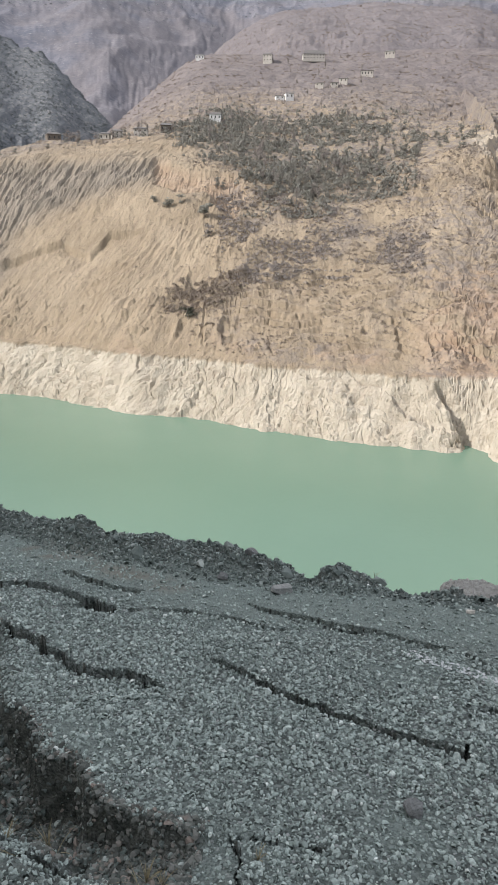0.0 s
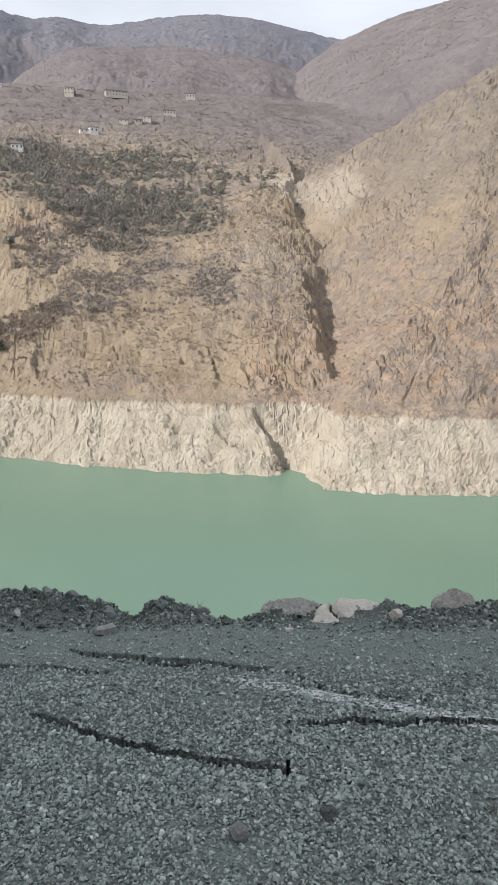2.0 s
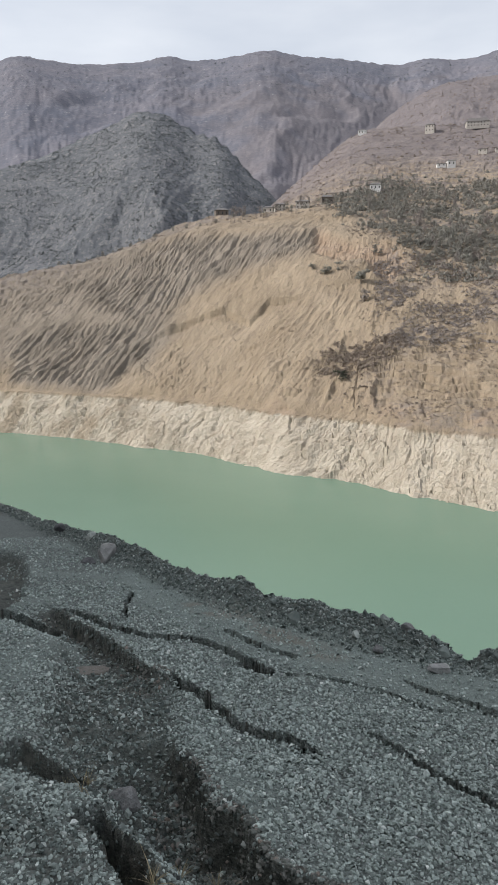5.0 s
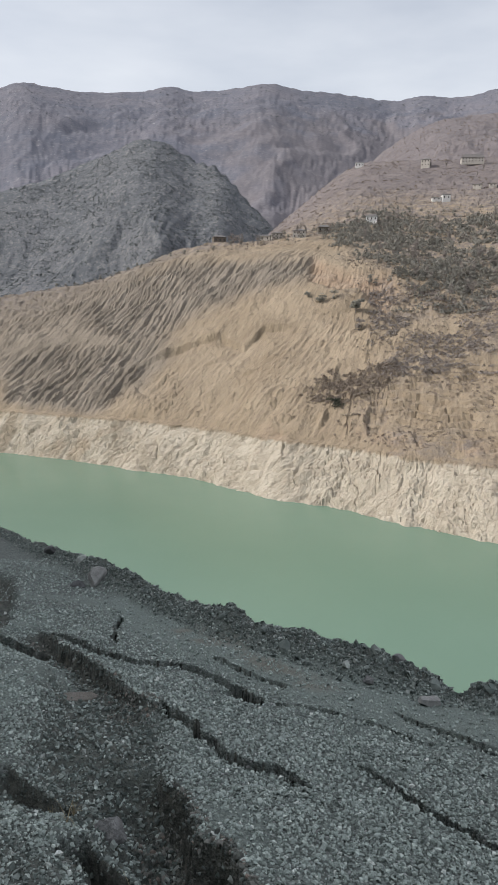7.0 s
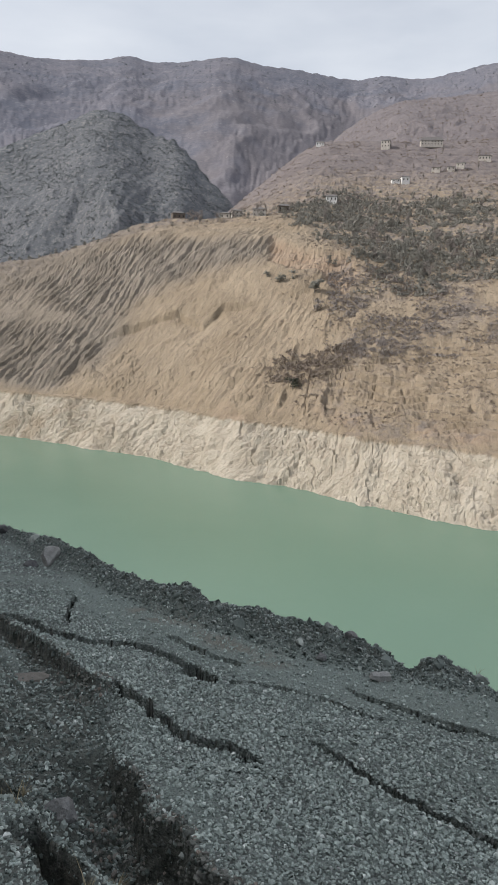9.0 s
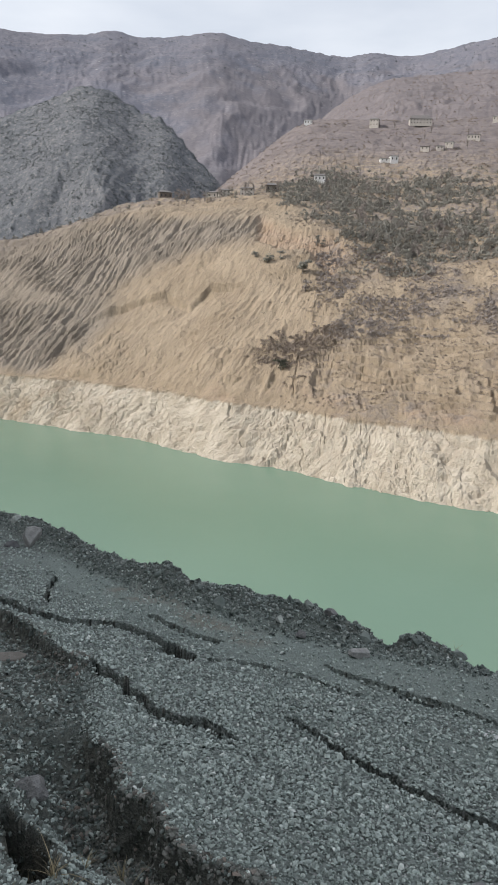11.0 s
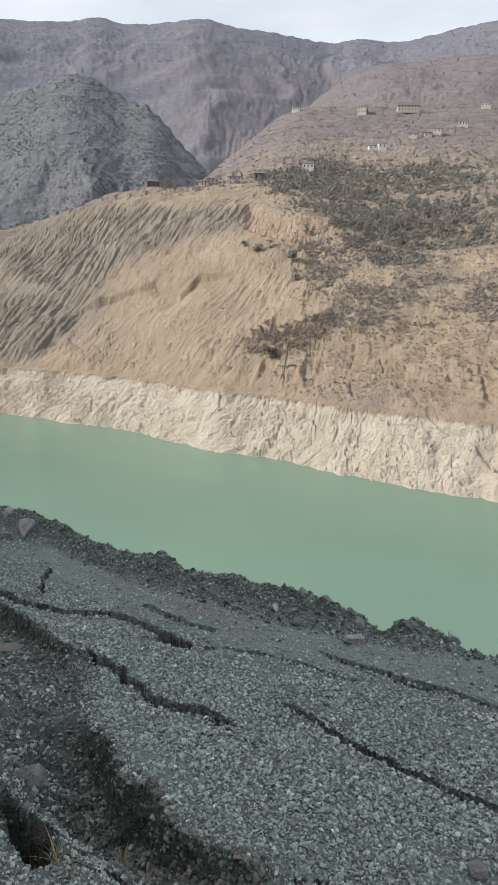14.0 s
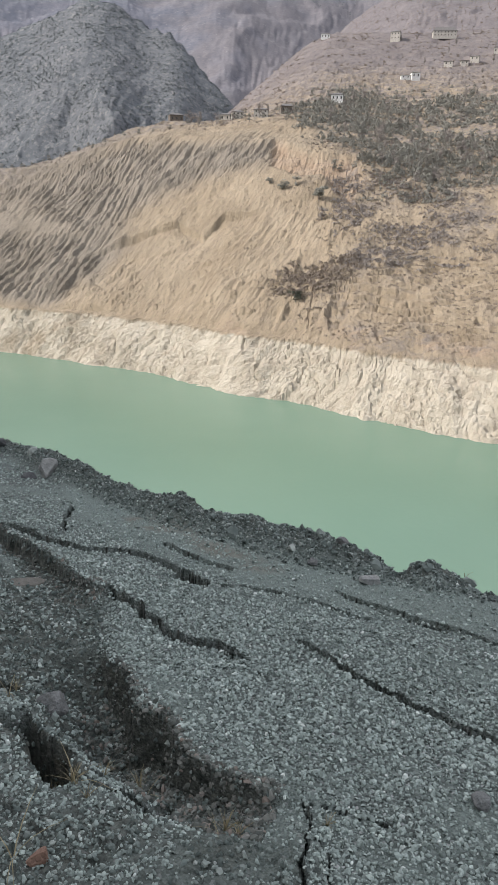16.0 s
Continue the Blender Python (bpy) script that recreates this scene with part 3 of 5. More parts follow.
def bank_profile(b, r, table, blur):
    """Far bank for rows of bearings: water, bleached band, slope, terrace."""
    cols = [along_bearing(b[:, 0], table, k, blur) for k in range(1, table.shape[1])]
    z = np.empty(r.shape)
    for i in range(len(b)):
        s = cols[0][i]
        rr = [s - 30, s, s + 20] + [cols[k][i] for k in range(1, len(cols), 2)]
        zz = [WATER_Z - 18, WATER_Z, FLOOD_Z] + [cols[k][i] for k in range(2, len(cols), 2)]
        rr.append(rr[-1] + 400)
        zz.append(zz[-1] + (40 if table is BANK else -60))
        z[i] = np.interp(r[i], rr, zz)
    return z


def valley_height(x, y, b, r):
    b = np.where(b > 180, b - 360, b)
    k = np.clip((r - 200) / 60, 0, 1)
    rs = r + 5 * fbm(x * 0.02, y * 0.02, 3, 50) * k + 2.2 * fbm(x * 0.09, y * 0.09, 3, 51)
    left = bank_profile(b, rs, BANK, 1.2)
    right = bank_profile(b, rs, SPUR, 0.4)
    # the ravine between the two: a shaded wall on one side, the spur's even slope on the other
    d, side, along = to_line(x, y, GULLY)
    floor = np.interp(along, GULLY_RUN / GULLY_RUN[-1], [z for b, r, z in RAVINE])
    foot, total_w = np.zeros(x.shape), np.zeros(x.shape)
    for p, q, (_, _, zp), (_, _, zq) in zip(GULLY[:-1], GULLY[1:], RAVINE[:-1], RAVINE[1:]):
        dx, dy = q[0] - p[0], q[1] - p[1]
        t = np.clip(((x - p[0]) * dx + (y - p[1]) * dy) / (dx * dx + dy * dy), 0, 1)
        w = np.exp(-np.minimum(60, (np.hypot(x - p[0] - t * dx, y - p[1] - t * dy) - d) / (1.5 + 0.12 * d)))
        foot, total_w = foot + w * (zp + t * (zq - zp)), total_w + w
    foot = foot / total_w
    near_it = d + 2.5 * fbm(x * 0.07, y * 0.07, 3, 53, 0.55) * smooth(d, 0, 6)
    ribs = zigzag(along * 19 + 0.5 * fbm(x * 0.05, y * 0.05, 2, 54))
    wall = np.interp(along, (0, 0.08, 0.12, 0.17, 0.29, 0.33, 0.37, 0.49, 0.53, 0.6), (0.25, 0.3, 0.5, 1.0, 1.3, 1.0, 0.5, 0.55, 1.3, 1.6))
    crags = 3.0 * facets(0.8 * x, y, 9.0, 8) + 1.8 * facets(x, y, 4.0, 9)
    left = np.where(side > 0, np.minimum(left, floor + wall * np.maximum(0, near_it - 1.5) + (4.0 * ribs + crags) * smooth(d, 1, 6) * smooth(along, 0.1, 0.18) + 40 * smooth(d, 30, 60)), floor - 3 * d)
    right = np.where(side > 0, floor - 3 * d, np.minimum(right, foot + 0.72 * np.maximum(0, near_it - 1)))
    fade = np.where(side > 0, smooth(along, 0.8, 0.6), smooth(r, 540, 450))
    left = left * fade + bank_profile(b, rs, BANK, 1.2) * (1 - fade)
    z = np.maximum(left, right)
    on_spur = right > left
    # relief is laid out along the shore (a) and up from it (u); seen is the elevation from the road's edge
    u = r - np.interp(b, SHORE_AT, SHORE)
    a = x - 0.36 * smooth(b, 3, -8) * u
    seen = np.degrees(np.arctan2(z - 2.6, r))
    n0 = fbm(x * 0.03, y * 0.03, 3, 59)
    over = z - FLOOD_Z
    bare = smooth(over, 1.5, 7) * smooth(r, 660, 560)
    hill = bare * (1 - on_spur)
    bw, ew = b + 0.5 * n0, seen + 0.5 * fbm(x * 0.05, y * 0.05, 3, 58)
    fluted = np.maximum(np.maximum(area(bw, ew, FLUTED[0], 0.9), 1.2 * area(bw, ew, FLUTED[1], 0.8)), 0.55 * area(bw, ew, FLUTED[2], 0.8))
    sandy = area(bw, ew, SANDY, 0.7)
    stepped = area(bw, ew, STEPPED, 0.8)
    warp = fbm(a * 0.02, u * 0.016, 3, 60)
    p1 = a / 6.2 + 1.5 * warp + 0.3 * fbm(a * 0.11, u * 0.05, 2, 61)
    p2 = a / 2.3 + 3.1 * warp + 0.5 * fbm(a * 0.2, u * 0.08, 2, 62)
    swell = 0.55 + 0.9 * np.abs(perlin(a / 11, u / 26, 63))
    z = z + hill * fluted * (2.7 * (zigzag(p1) - 0.5) * swell + 1.1 * (zigzag(p2) - 0.5) + 0.7 * fbm(a * 0.3, u * 0.12, 3, 64))
    lines = ridged((a - 0.25 * u) * 0.16 + 0.9 * warp, u * 0.012, 4, 65, 0.62) - 0.62
    z = z + hill * (1 - fluted) * (0.55 + 0.75 * sandy) * 1.3 * lines * smooth(b, 8, -2) * (0.3 + 0.9 * smooth(fbm(x * 0.03, y * 0.03, 3, 42), -0.3, 0.25))
    knobs = np.maximum(0, fbm(a * 0.09, u * 0.07, 4, 66, 0.6) - 0.18) * (1 - stepped)
    z = z + hill * (1 - fluted) * 5.0 * knobs * (0.35 + 0.65 * smooth(over, 40, 8))
    notch = smooth(np.abs(perlin(a / 9 + 0.6 * n0, u / 60, 35)), 0.13, 0.0) * smooth(over, 26, 6) * smooth(b, -20, -14) * smooth(b, 20, 14)
    z = z - hill * 1.3 * notch * smooth(fbm(x * 0.04, y * 0.04, 2, 34), -0.1, 0.2)
    # steps, ledges and the worn track
    d1, s1, t1 = to_line(b, seen + 0.25 * n0, LEDGE)
    z = z - hill * np.where(s1 < 0, 3.6 * np.exp(-d1 / 1.1) * smooth(d1, 0.0, 0.22), 0) * smooth(t1, 0, 0.1) * smooth(t1, 1, 0.85)
    d2, s2, t2 = to_line(b, seen, TRACK)
    z = z + hill * np.where(s2 < 0, 0.9, -1.1) * np.exp(-(d2 / 0.28) ** 2) * smooth(t2, 0, 0.1) * smooth(t2, 1, 0.9)
    scar = area(bw, ew, SCAR, 0.3)
    z = z - hill * 3.0 * scar + hill * scar * 1.4 * (ridged(a * 0.22, u * 0.06, 3, 67) - 0.6)
    rise = z / 2.7 + 1.3 * n0 + 0.25 * fbm(x * 0.11, y * 0.11, 2, 68)
    step = np.mod(rise, 1)
    tread = 2.7 * (smooth(step, 0.72, 1.0) - step)
    z = z + hill * stepped * tread * (0.35 + 0.65 * smooth(fbm(x * 0.08, y * 0.08, 2, 55), -0.3, 0.15))
    z = z + 2.6 * (1 - on_spur) * smooth(r, 440, 500) * smooth(r, 1000, 850) * (smooth(np.mod(z / 5.5 + 0.8 * n0, 1), 0.6, 1.0) - np.mod(z / 5.5 + 0.8 * n0, 1))
    # the stony spur: beds that climb away from the ravine, broken into blocks
    lift = z - 0.55 * (x - 120)
    beds = ridged(lift * 0.13 + 0.9 * n0, x * 0.02, 4, 57, 0.6) - 0.62
    stony = bare * np.where(on_spur, 1.0, 0.45 * smooth(b, 9, 16))
    z = z + stony * (3.4 * beds + 1.0 * facets(lift * 0.8, 0.5 * x, 3.4, 4) + 0.6 * facets(x * 0.8, lift, 1.6, 5)) * (0.4 + 0.6 * smooth(fbm(x * 0.03, lift * 0.05, 3, 52), -0.25, 0.2))
    crack = smooth(np.abs(perlin(lift / 4.5 + n0, x / 22, 38)), 0.08, 0.0) + 0.7 * smooth(np.abs(perlin(x / 5, lift / 9 + n0, 37)), 0.07, 0.0)
    z = z - stony * 0.85 * crack * smooth(fbm(x * 0.04, lift * 0.06, 2, 36), -0.25, 0.1)
    torn = fbm(x * 0.12, z * 0.12, 3, 33)
    cliff = np.maximum(area(b + 0.6 * torn, seen + 0.5 * n0 + 0.8 * torn, PALE_CLIFF, 0.7), area(b, seen + 0.3 * n0, TOWER, 0.3))
    rock = np.maximum(cliff, area(bw, ew, OUTCROP, 0.6)) * bare
    z = z + rock * (1.0 * (zigzag(a / 5 + n0) - 0.5) + 0.9 * facets(x * 0.9, z, 3.2, 6) + 0.6 * facets(x, z, 1.5, 7))
    # everything has a fine grain
    z = z + smooth(over, 0, 5) * smooth(r, 900, 700) * (1.6 * fbm(x * 0.045, y * 0.05, 3, 69) + 0.55 * (ridged(a * 0.2, u * 0.16, 3, 56, 0.6) - 0.6) + 0.28 * fbm(x * 0.7, y * 0.6, 2, 49))
    # the bleached band: buttresses, dipping beds and broken blocks
    band = smooth(z, WATER_Z - 6, WATER_Z + 1) * smooth(over, 3.5, -1.5)
    dip = x - (0.25 + 0.9 * smooth(b, 6, -6)) * u
    wl = 0.7 * n0 + 0.35 * fbm(x * 0.08, z * 0.1, 2, 48)
    buttress = ridged(a / 30 + 0.4 * n0, u / 80, 3, 47, 0.5) - 0.6
    strata = ridged(dip / 7.5 + wl, u / 45, 4, 46, 0.62) - 0.62
    level = ridged((z + 0.12 * x) / 4.2 + wl, x / 30, 4, 45, 0.65) - 0.6
    blocky = 0.9 * facets(0.6 * dip, z, 4.2, 3) + 0.8 * facets(0.8 * dip, z, 2.2, 1) + 0.5 * facets(dip, z, 1.1, 2)
    worn = 0.3 + 0.7 * smooth(fbm(x * 0.035, z * 0.05, 2, 44), -0.25, 0.15)
    joint = smooth(np.abs(perlin(dip / 8 + wl, z / 13, 41)), 0.075, 0.0) + 0.8 * smooth(np.abs(perlin(dip / 3.5 + wl, z / 5, 40)), 0.08, 0.0) * worn
    seam = smooth(np.abs(perlin(x / 24, (z + 0.12 * x) / 3.2 + wl, 39)), 0.07, 0.0) * smooth(b + 12 * n0, -4, 6)
    z = z - band * (1.5 * joint * (0.35 + 0.65 * smooth(b, 4, -6)) + 1.3 * seam)
    z = z + band * (3.0 * buttress + 2.4 * strata * worn * (0.45 + 0.55 * smooth(b, 6, -4)) + (0.25 + 0.75 * smooth(b + 12 * n0, 0, 8)) * 1.9 * level + (0.28 + 0.5 * worn) * blocky + 0.5 * fbm(dip * 0.3, z * 0.3, 3, 43, 0.6))
    d3, s3, t3 = to_line(b, seen, ((16.2, -11.4), (17.4, -13.2), (18.6, -15.4), (19.0, -16.6)))
    z = z - band * 4.2 * smooth(d3, 0.75, 0.1)
    # a worn bench along the old flood line
    bench = np.exp(-((z - FLOOD_Z - 1) / 1.5) ** 2) * smooth(b, 24, 18)
    z = z - bench * (z - FLOOD_Z - 1) * 0.65
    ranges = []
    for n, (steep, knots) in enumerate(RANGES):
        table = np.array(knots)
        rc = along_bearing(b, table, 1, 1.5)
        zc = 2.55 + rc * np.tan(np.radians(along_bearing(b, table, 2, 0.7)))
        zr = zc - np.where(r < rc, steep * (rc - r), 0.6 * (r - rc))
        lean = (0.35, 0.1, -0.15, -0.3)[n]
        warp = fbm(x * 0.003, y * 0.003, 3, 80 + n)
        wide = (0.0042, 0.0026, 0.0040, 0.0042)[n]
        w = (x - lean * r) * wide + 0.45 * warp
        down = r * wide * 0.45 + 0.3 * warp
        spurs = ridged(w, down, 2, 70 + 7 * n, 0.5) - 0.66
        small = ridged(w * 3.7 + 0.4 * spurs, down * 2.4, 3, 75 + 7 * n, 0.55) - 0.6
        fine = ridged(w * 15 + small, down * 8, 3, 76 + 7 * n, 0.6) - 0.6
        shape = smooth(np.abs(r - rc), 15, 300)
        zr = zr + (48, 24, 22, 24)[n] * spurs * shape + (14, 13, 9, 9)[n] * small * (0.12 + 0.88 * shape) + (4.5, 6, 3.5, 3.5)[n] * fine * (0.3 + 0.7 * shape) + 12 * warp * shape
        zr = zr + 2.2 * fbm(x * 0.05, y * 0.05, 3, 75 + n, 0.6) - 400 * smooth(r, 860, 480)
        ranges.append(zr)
    stack = np.stack([z] + ranges)
    which = np.argmax(stack, axis=0)
    far = stack.max(axis=0)
    far = np.where((b < -75) | (b > 92), -200, far)
    near = near_parts(x, y)[0]
    near = np.maximum(near, -78)
    total = np.maximum(near, far)
    own = far > near
    # covers
    n1, n2 = fbm(x * 0.011, y * 0.011, 4, 90), fbm(x * 0.05, y * 0.05, 4, 91)
    edge = FLOOD_Z + 0.9 * n2 + 0.8 * fbm(x * 0.3, y * 0.3, 3, 92)
    base = which == 0
    white = np.where(own & base & (r < 700), smooth(total, edge + 0.5, edge - 0.5), 0)
    white = white * (1 - 0.6 * smooth(b, -19, -26) * smooth(n2, -0.2, 0.25))
    white = np.maximum(white, np.where(own & base, 0.5 * cliff, 0))
    grey = np.where(base, np.maximum(0.95 * np.clip(fluted, 0, 1), smooth(b + 7 * n1, -14, -21) * smooth(total, -40, -20) * 0.85) * (1 - 0.8 * sandy), 0)
    grey = np.maximum(grey, np.where(base & on_spur, 0.15 + 0.5 * smooth(seen + 6 * n1, 3, 9), 0))
    red = np.where(base, np.maximum(0.75 * scar, smooth(b, 12, 17) * smooth(total, 0, -20) * smooth(n2, -0.3, 0.1) * 0.9), 0)
    red = np.maximum(red, np.where(base & on_spur, smooth(seen + 3 * n1, 6, -4) * (0.35 + 0.65 * smooth(n2, -0.3, 0.2)), 0))
    red = np.maximum(red, np.where(base, 0.55 * smooth(over, 9, 3) * smooth(n2, -0.1, 0.25) * smooth(b, -14, -8), 0))
    scrub = np.where(base, smooth(b + 6 * n2, -4, 4) * np.where(on_spur, 0.75, 0.8) * smooth(n1 + 0.4 * n2, -0.45, 0.15) * (1 - area(bw, ew, BARE_PATCH, 0.3)) * (1 - sandy), 0.4)
    scrub = np.maximum(scrub, np.where(base, np.maximum(smooth(r, 455, 500), smooth(r + 25 * n2, 395, 430) * smooth(b, -5, -2)) * (1 - scar) * (1 - np.clip(fluted, 0, 1)), 0))
    forest = np.where(which >= 2, 0.9, 0) + np.where(base, 0.8 * smooth(r + 60 * n1, 490, 700), 0)
    hazy_pine = np.where(which == 1, 0.95, 0)
    # a little of the high range's haze tone goes onto the rear hills too
    hazy_ridge = np.where(which >= 3, 0.12, 0) + np.where(which == 2, 0.9 - 0.45 * smooth(b + 12 * n1, -20, -8) * smooth(total + 160 * n1, 660, 540), 0)
    parts_store["far"] = (white, grey, red, scrub, forest, hazy_pine, hazy_ridge, dip, a, u)
    return np.where(r < ROAD_END + 0.5, near, total)


BEARINGS = np.concatenate([np.arange(-39, 41, 0.1), np.arange(44, 320, 4.0)])
# rows of the sheet run along the shore: close together on the bleached band, wider up the slope
_turn = np.clip(np.where(BEARINGS > 180, BEARINGS - 360, BEARINGS), -45, 45)
shore = np.where(_turn > 18.5, along_bearing(_turn, SPUR, 1, 0.4), np.where(_turn > 16.5, 205, along_bearing(_turn, BANK, 1, 1.2)))
shore = np.convolve(np.pad(shore, 22, mode="edge"), np.ones(45) / 45, mode="valid")[:, None]
SHORE_AT, SHORE = np.sort(_turn), shore[np.argsort(_turn), 0]
steps = np.concatenate([np.arange(-14, 26, 0.42), np.arange(26, 110, 0.95), np.arange(110, 270, 1.5)])
far_radii = np.concatenate([np.broadcast_to(ROAD_END * np.array((0.999, 1.1, 1.3, 1.6)), (len(BEARINGS), 4)), 36 + (shore - 52) * np.linspace(0, 1, 14)[None], shore + steps[None],
                            shore + 271 + (999 - shore - 271) * np.linspace(0, 1, 125)[None], np.broadcast_to(np.concatenate([np.arange(1004, 2700, 16), [3000, 3600]]), (len(BEARINGS), 108))], axis=1)
verts, quads = fan(BEARINGS, far_radii, valley_height)
me = sheet_mesh("ground", verts, quads, (far_radii[:, :-1] > 640).ravel())
for key, values in zip(("white_rock", "grey_soil", "red_soil", "scrub", "forest", "hazy_pine", "hazy_ridge", "dip", "along", "upward"), parts_store["far"]):
    mask(me, key, values)
me.materials.append(HILL)
ground = tagged(new("ground", me), "dry eroded valley sides with a bleached shore band and hazy mountains", "ground", kind="structure")
GROUND_GRID = verts.reshape(*far_radii.shape, 3)


def ground_at(bearing, r):
    """A place on the valley's ground from its bearing and distance."""
    i = int(np.argmin(np.abs(BEARINGS - bearing)))
    x, y, z = (float(np.interp(r, far_radii[i], GROUND_GRID[i, :, k])) for k in range(3))
    return Vector((x, y, z))


bm = bmesh.new()
bmesh.ops.create_grid(bm, x_segments=8, y_segments=8, size=2400)
me = bpy.data.meshes.new("water")
bm.to_mesh(me)
bm.free()
me.materials.append(WATER)
water = tagged(new("water", me), "still milky green reservoir water below the road", "water", kind="structure")
water.location = (0, 0, WATER_Z)

# ---- things: builders ----
def joined(name, chunks, mat, smooth_faces=False):
    """One mesh of many small pieces given as (verts, faces) arrays; faces of one size."""
    vs, fs, n = [], [], 0
    for v, f in chunks:
        vs.append(v)
        fs.append(f + n)
        n += len(v)
    me = sheet_mesh(name, np.concatenate(vs), np.concatenate(fs), smooth_faces)
    me.materials.append(mat)
    return me


def part(name, bm, mat, parent=None, label="", smooth_faces=False):
    """Links a bmesh as one mesh object under a thing."""
    me = bpy.data.meshes.new(name)
    for f in bm.faces:
        f.smooth = smooth_faces
    bm.to_mesh(me)
    bm.free()
    me.materials.append(mat)
    ob = new(name, me)
    ob.parent = parent
    return tagged(ob, label)


def box(bm, x0, x1, y0, y1, z0, z1):
    m = Matrix.LocRotScale(((x0 + x1) / 2, (y0 + y1) / 2, (z0 + z1) / 2), None, (x1 - x0, y1 - y0, z1 - z0))
    return bmesh.ops.create_cube(bm, size=1, matrix=m)["verts"]


def rock_bmesh(size, seed, cuts=7, subdiv=3, flat=0.0):
    """A broken stone: a ball hewn by planes, with a rough skin."""
    rnd = random.Random(seed)
    bm = bmesh.new()
    bmesh.ops.create_icosphere(bm, subdivisions=subdiv, radius=1)
    planes = []
    for _ in range(cuts):
        n = Vector((rnd.gauss(0, 1), rnd.gauss(0, 1), rnd.gauss(0, 1))).normalized()
        planes.append((n, rnd.uniform(0.45, 0.8)))
    off = Vector((seed * 1.7, seed * 0.3, 0))
    for v in bm.verts:
        for n, d in planes:
            over = v.co.dot(n) - d
            if over > 0:
                v.co -= n * over
        v.co *= 1 + 0.10 * noise.noise(v.co * 2.5 + off) + 0.05 * noise.noise(v.co * 7 + off)
        if flat:
            v.co.z = min(v.co.z, flat + 0.03 * noise.noise(v.co * 5))
        v.co = Vector((v.co.x * size[0], v.co.y * size[1], v.co.z * size[2]))
    return bm


def stone_material(name, tones, pale=0.0, scale=40.0):
    """Crushed stone: each piece has a tone of its own."""
    m, nt, p = material(name)
    rnd = nt.nodes.new("ShaderNodeNewGeometry").outputs["Random Per Island"]
    ramp = nt.nodes.new("ShaderNodeValToRGB")
    ramp.color_ramp.interpolation = "LINEAR"
    els = ramp.color_ramp.elements
    while len(els) < len(tones):
        els.new(0.5)
    for e, (at, c) in zip(els, tones):
        e.position, e.color = at, (*c, 1)
    nt.links.new(rnd, ramp.inputs[0])
    col = mix(nt, times(nt, noise_of(nt, scale, 4), 0.45), ramp.outputs[0], (0.08, 0.095, 0.09))
    nt.links.new(col, p.inputs["Base Color"])
    p.inputs["Roughness"].default_value = 0.88
    p.inputs["Specular IOR Level"].default_value = 0.3
    bump(nt, p, noise_of(nt, scale * 6, 4, lo=0.2, hi=0.8), 0.002, 0.6)
    return m


GRAVEL = stone_material("crushed_stone", ((0.0, (0.22, 0.257, 0.238)), (0.3, (0.345, 0.40, 0.37)), (0.85, (0.485, 0.553, 0.515)), (0.98, (0.60, 0.668, 0.625)), (1.0, (0.84, 0.87, 0.83))))
RUBBLE = stone_material("dark_rubble", ((0.0, (0.08, 0.098, 0.09)), (0.5, (0.185, 0.218, 0.202)), (0.9, (0.30, 0.338, 0.312)), (1.0, (0.46, 0.49, 0.455))), scale=12.0)
CLODS = stone_material("earthy_rubble", ((0.0, (0.075, 0.08, 0.072)), (0.5, (0.165, 0.17, 0.152)), (0.85, (0.25, 0.245, 0.222)), (1.0, (0.27, 0.215, 0.18))), scale=12.0)
STONE = plain("grey_stone", (0.16, 0.165, 0.165), (0.25, 0.25, 0.245), 12.0, relief=0.01)
PALESTONE = plain("light_grey_stone", (0.26, 0.262, 0.255), (0.38, 0.38, 0.365), 12.0, relief=0.01)
PALE = plain("pale_sandstone", (0.55, 0.505, 0.445), (0.67, 0.62, 0.555), 5.0, relief=0.01)
SAND = plain("grey_sand", (0.36, 0.345, 0.32), (0.50, 0.48, 0.44), 16.0, relief=0.008)
RUST = plain("rusty_stone", (0.16, 0.148, 0.13), (0.225, 0.207, 0.182), 14.0, relief=0.008)
DARK = plain("dark_stone", (0.07, 0.072, 0.075), (0.12, 0.122, 0.125), 10.0, relief=0.01)
PAINT = plain("worn_white_paint", (0.50, 0.51, 0.51), (0.68, 0.69, 0.69), 30.0, rough=0.7, relief=0.004)
STRAW = plain("dry_grass", (0.26, 0.22, 0.13), (0.38, 0.33, 0.21), 20.0, relief=0)
LEAF = plain("green_blade", (0.12, 0.15, 0.07), (0.19, 0.21, 0.11), 20.0, relief=0)
WALLS = plain("weathered_plaster", (0.42, 0.39, 0.35), (0.55, 0.51, 0.46), 0.8, relief=0.02)
WHITEWALL = plain("white_plaster", (0.72, 0.71, 0.69), (0.82, 0.81, 0.79), 0.8, relief=0.02)
TIMBER = plain("grey_timber", (0.11, 0.09, 0.075), (0.19, 0.16, 0.13), 2.0, relief=0.02)
TIN = plain("dull_roof_sheet", (0.10, 0.095, 0.09), (0.20, 0.18, 0.17), 1.2, rough=0.6, relief=0.02)
PANE = plain("dark_window", (0.03, 0.033, 0.036), (0.05, 0.052, 0.056), 2.0, rough=0.15, relief=0)
BARK = plain("grey_bark", (0.16, 0.145, 0.13), (0.26, 0.24, 0.22), 1.5, relief=0.03)


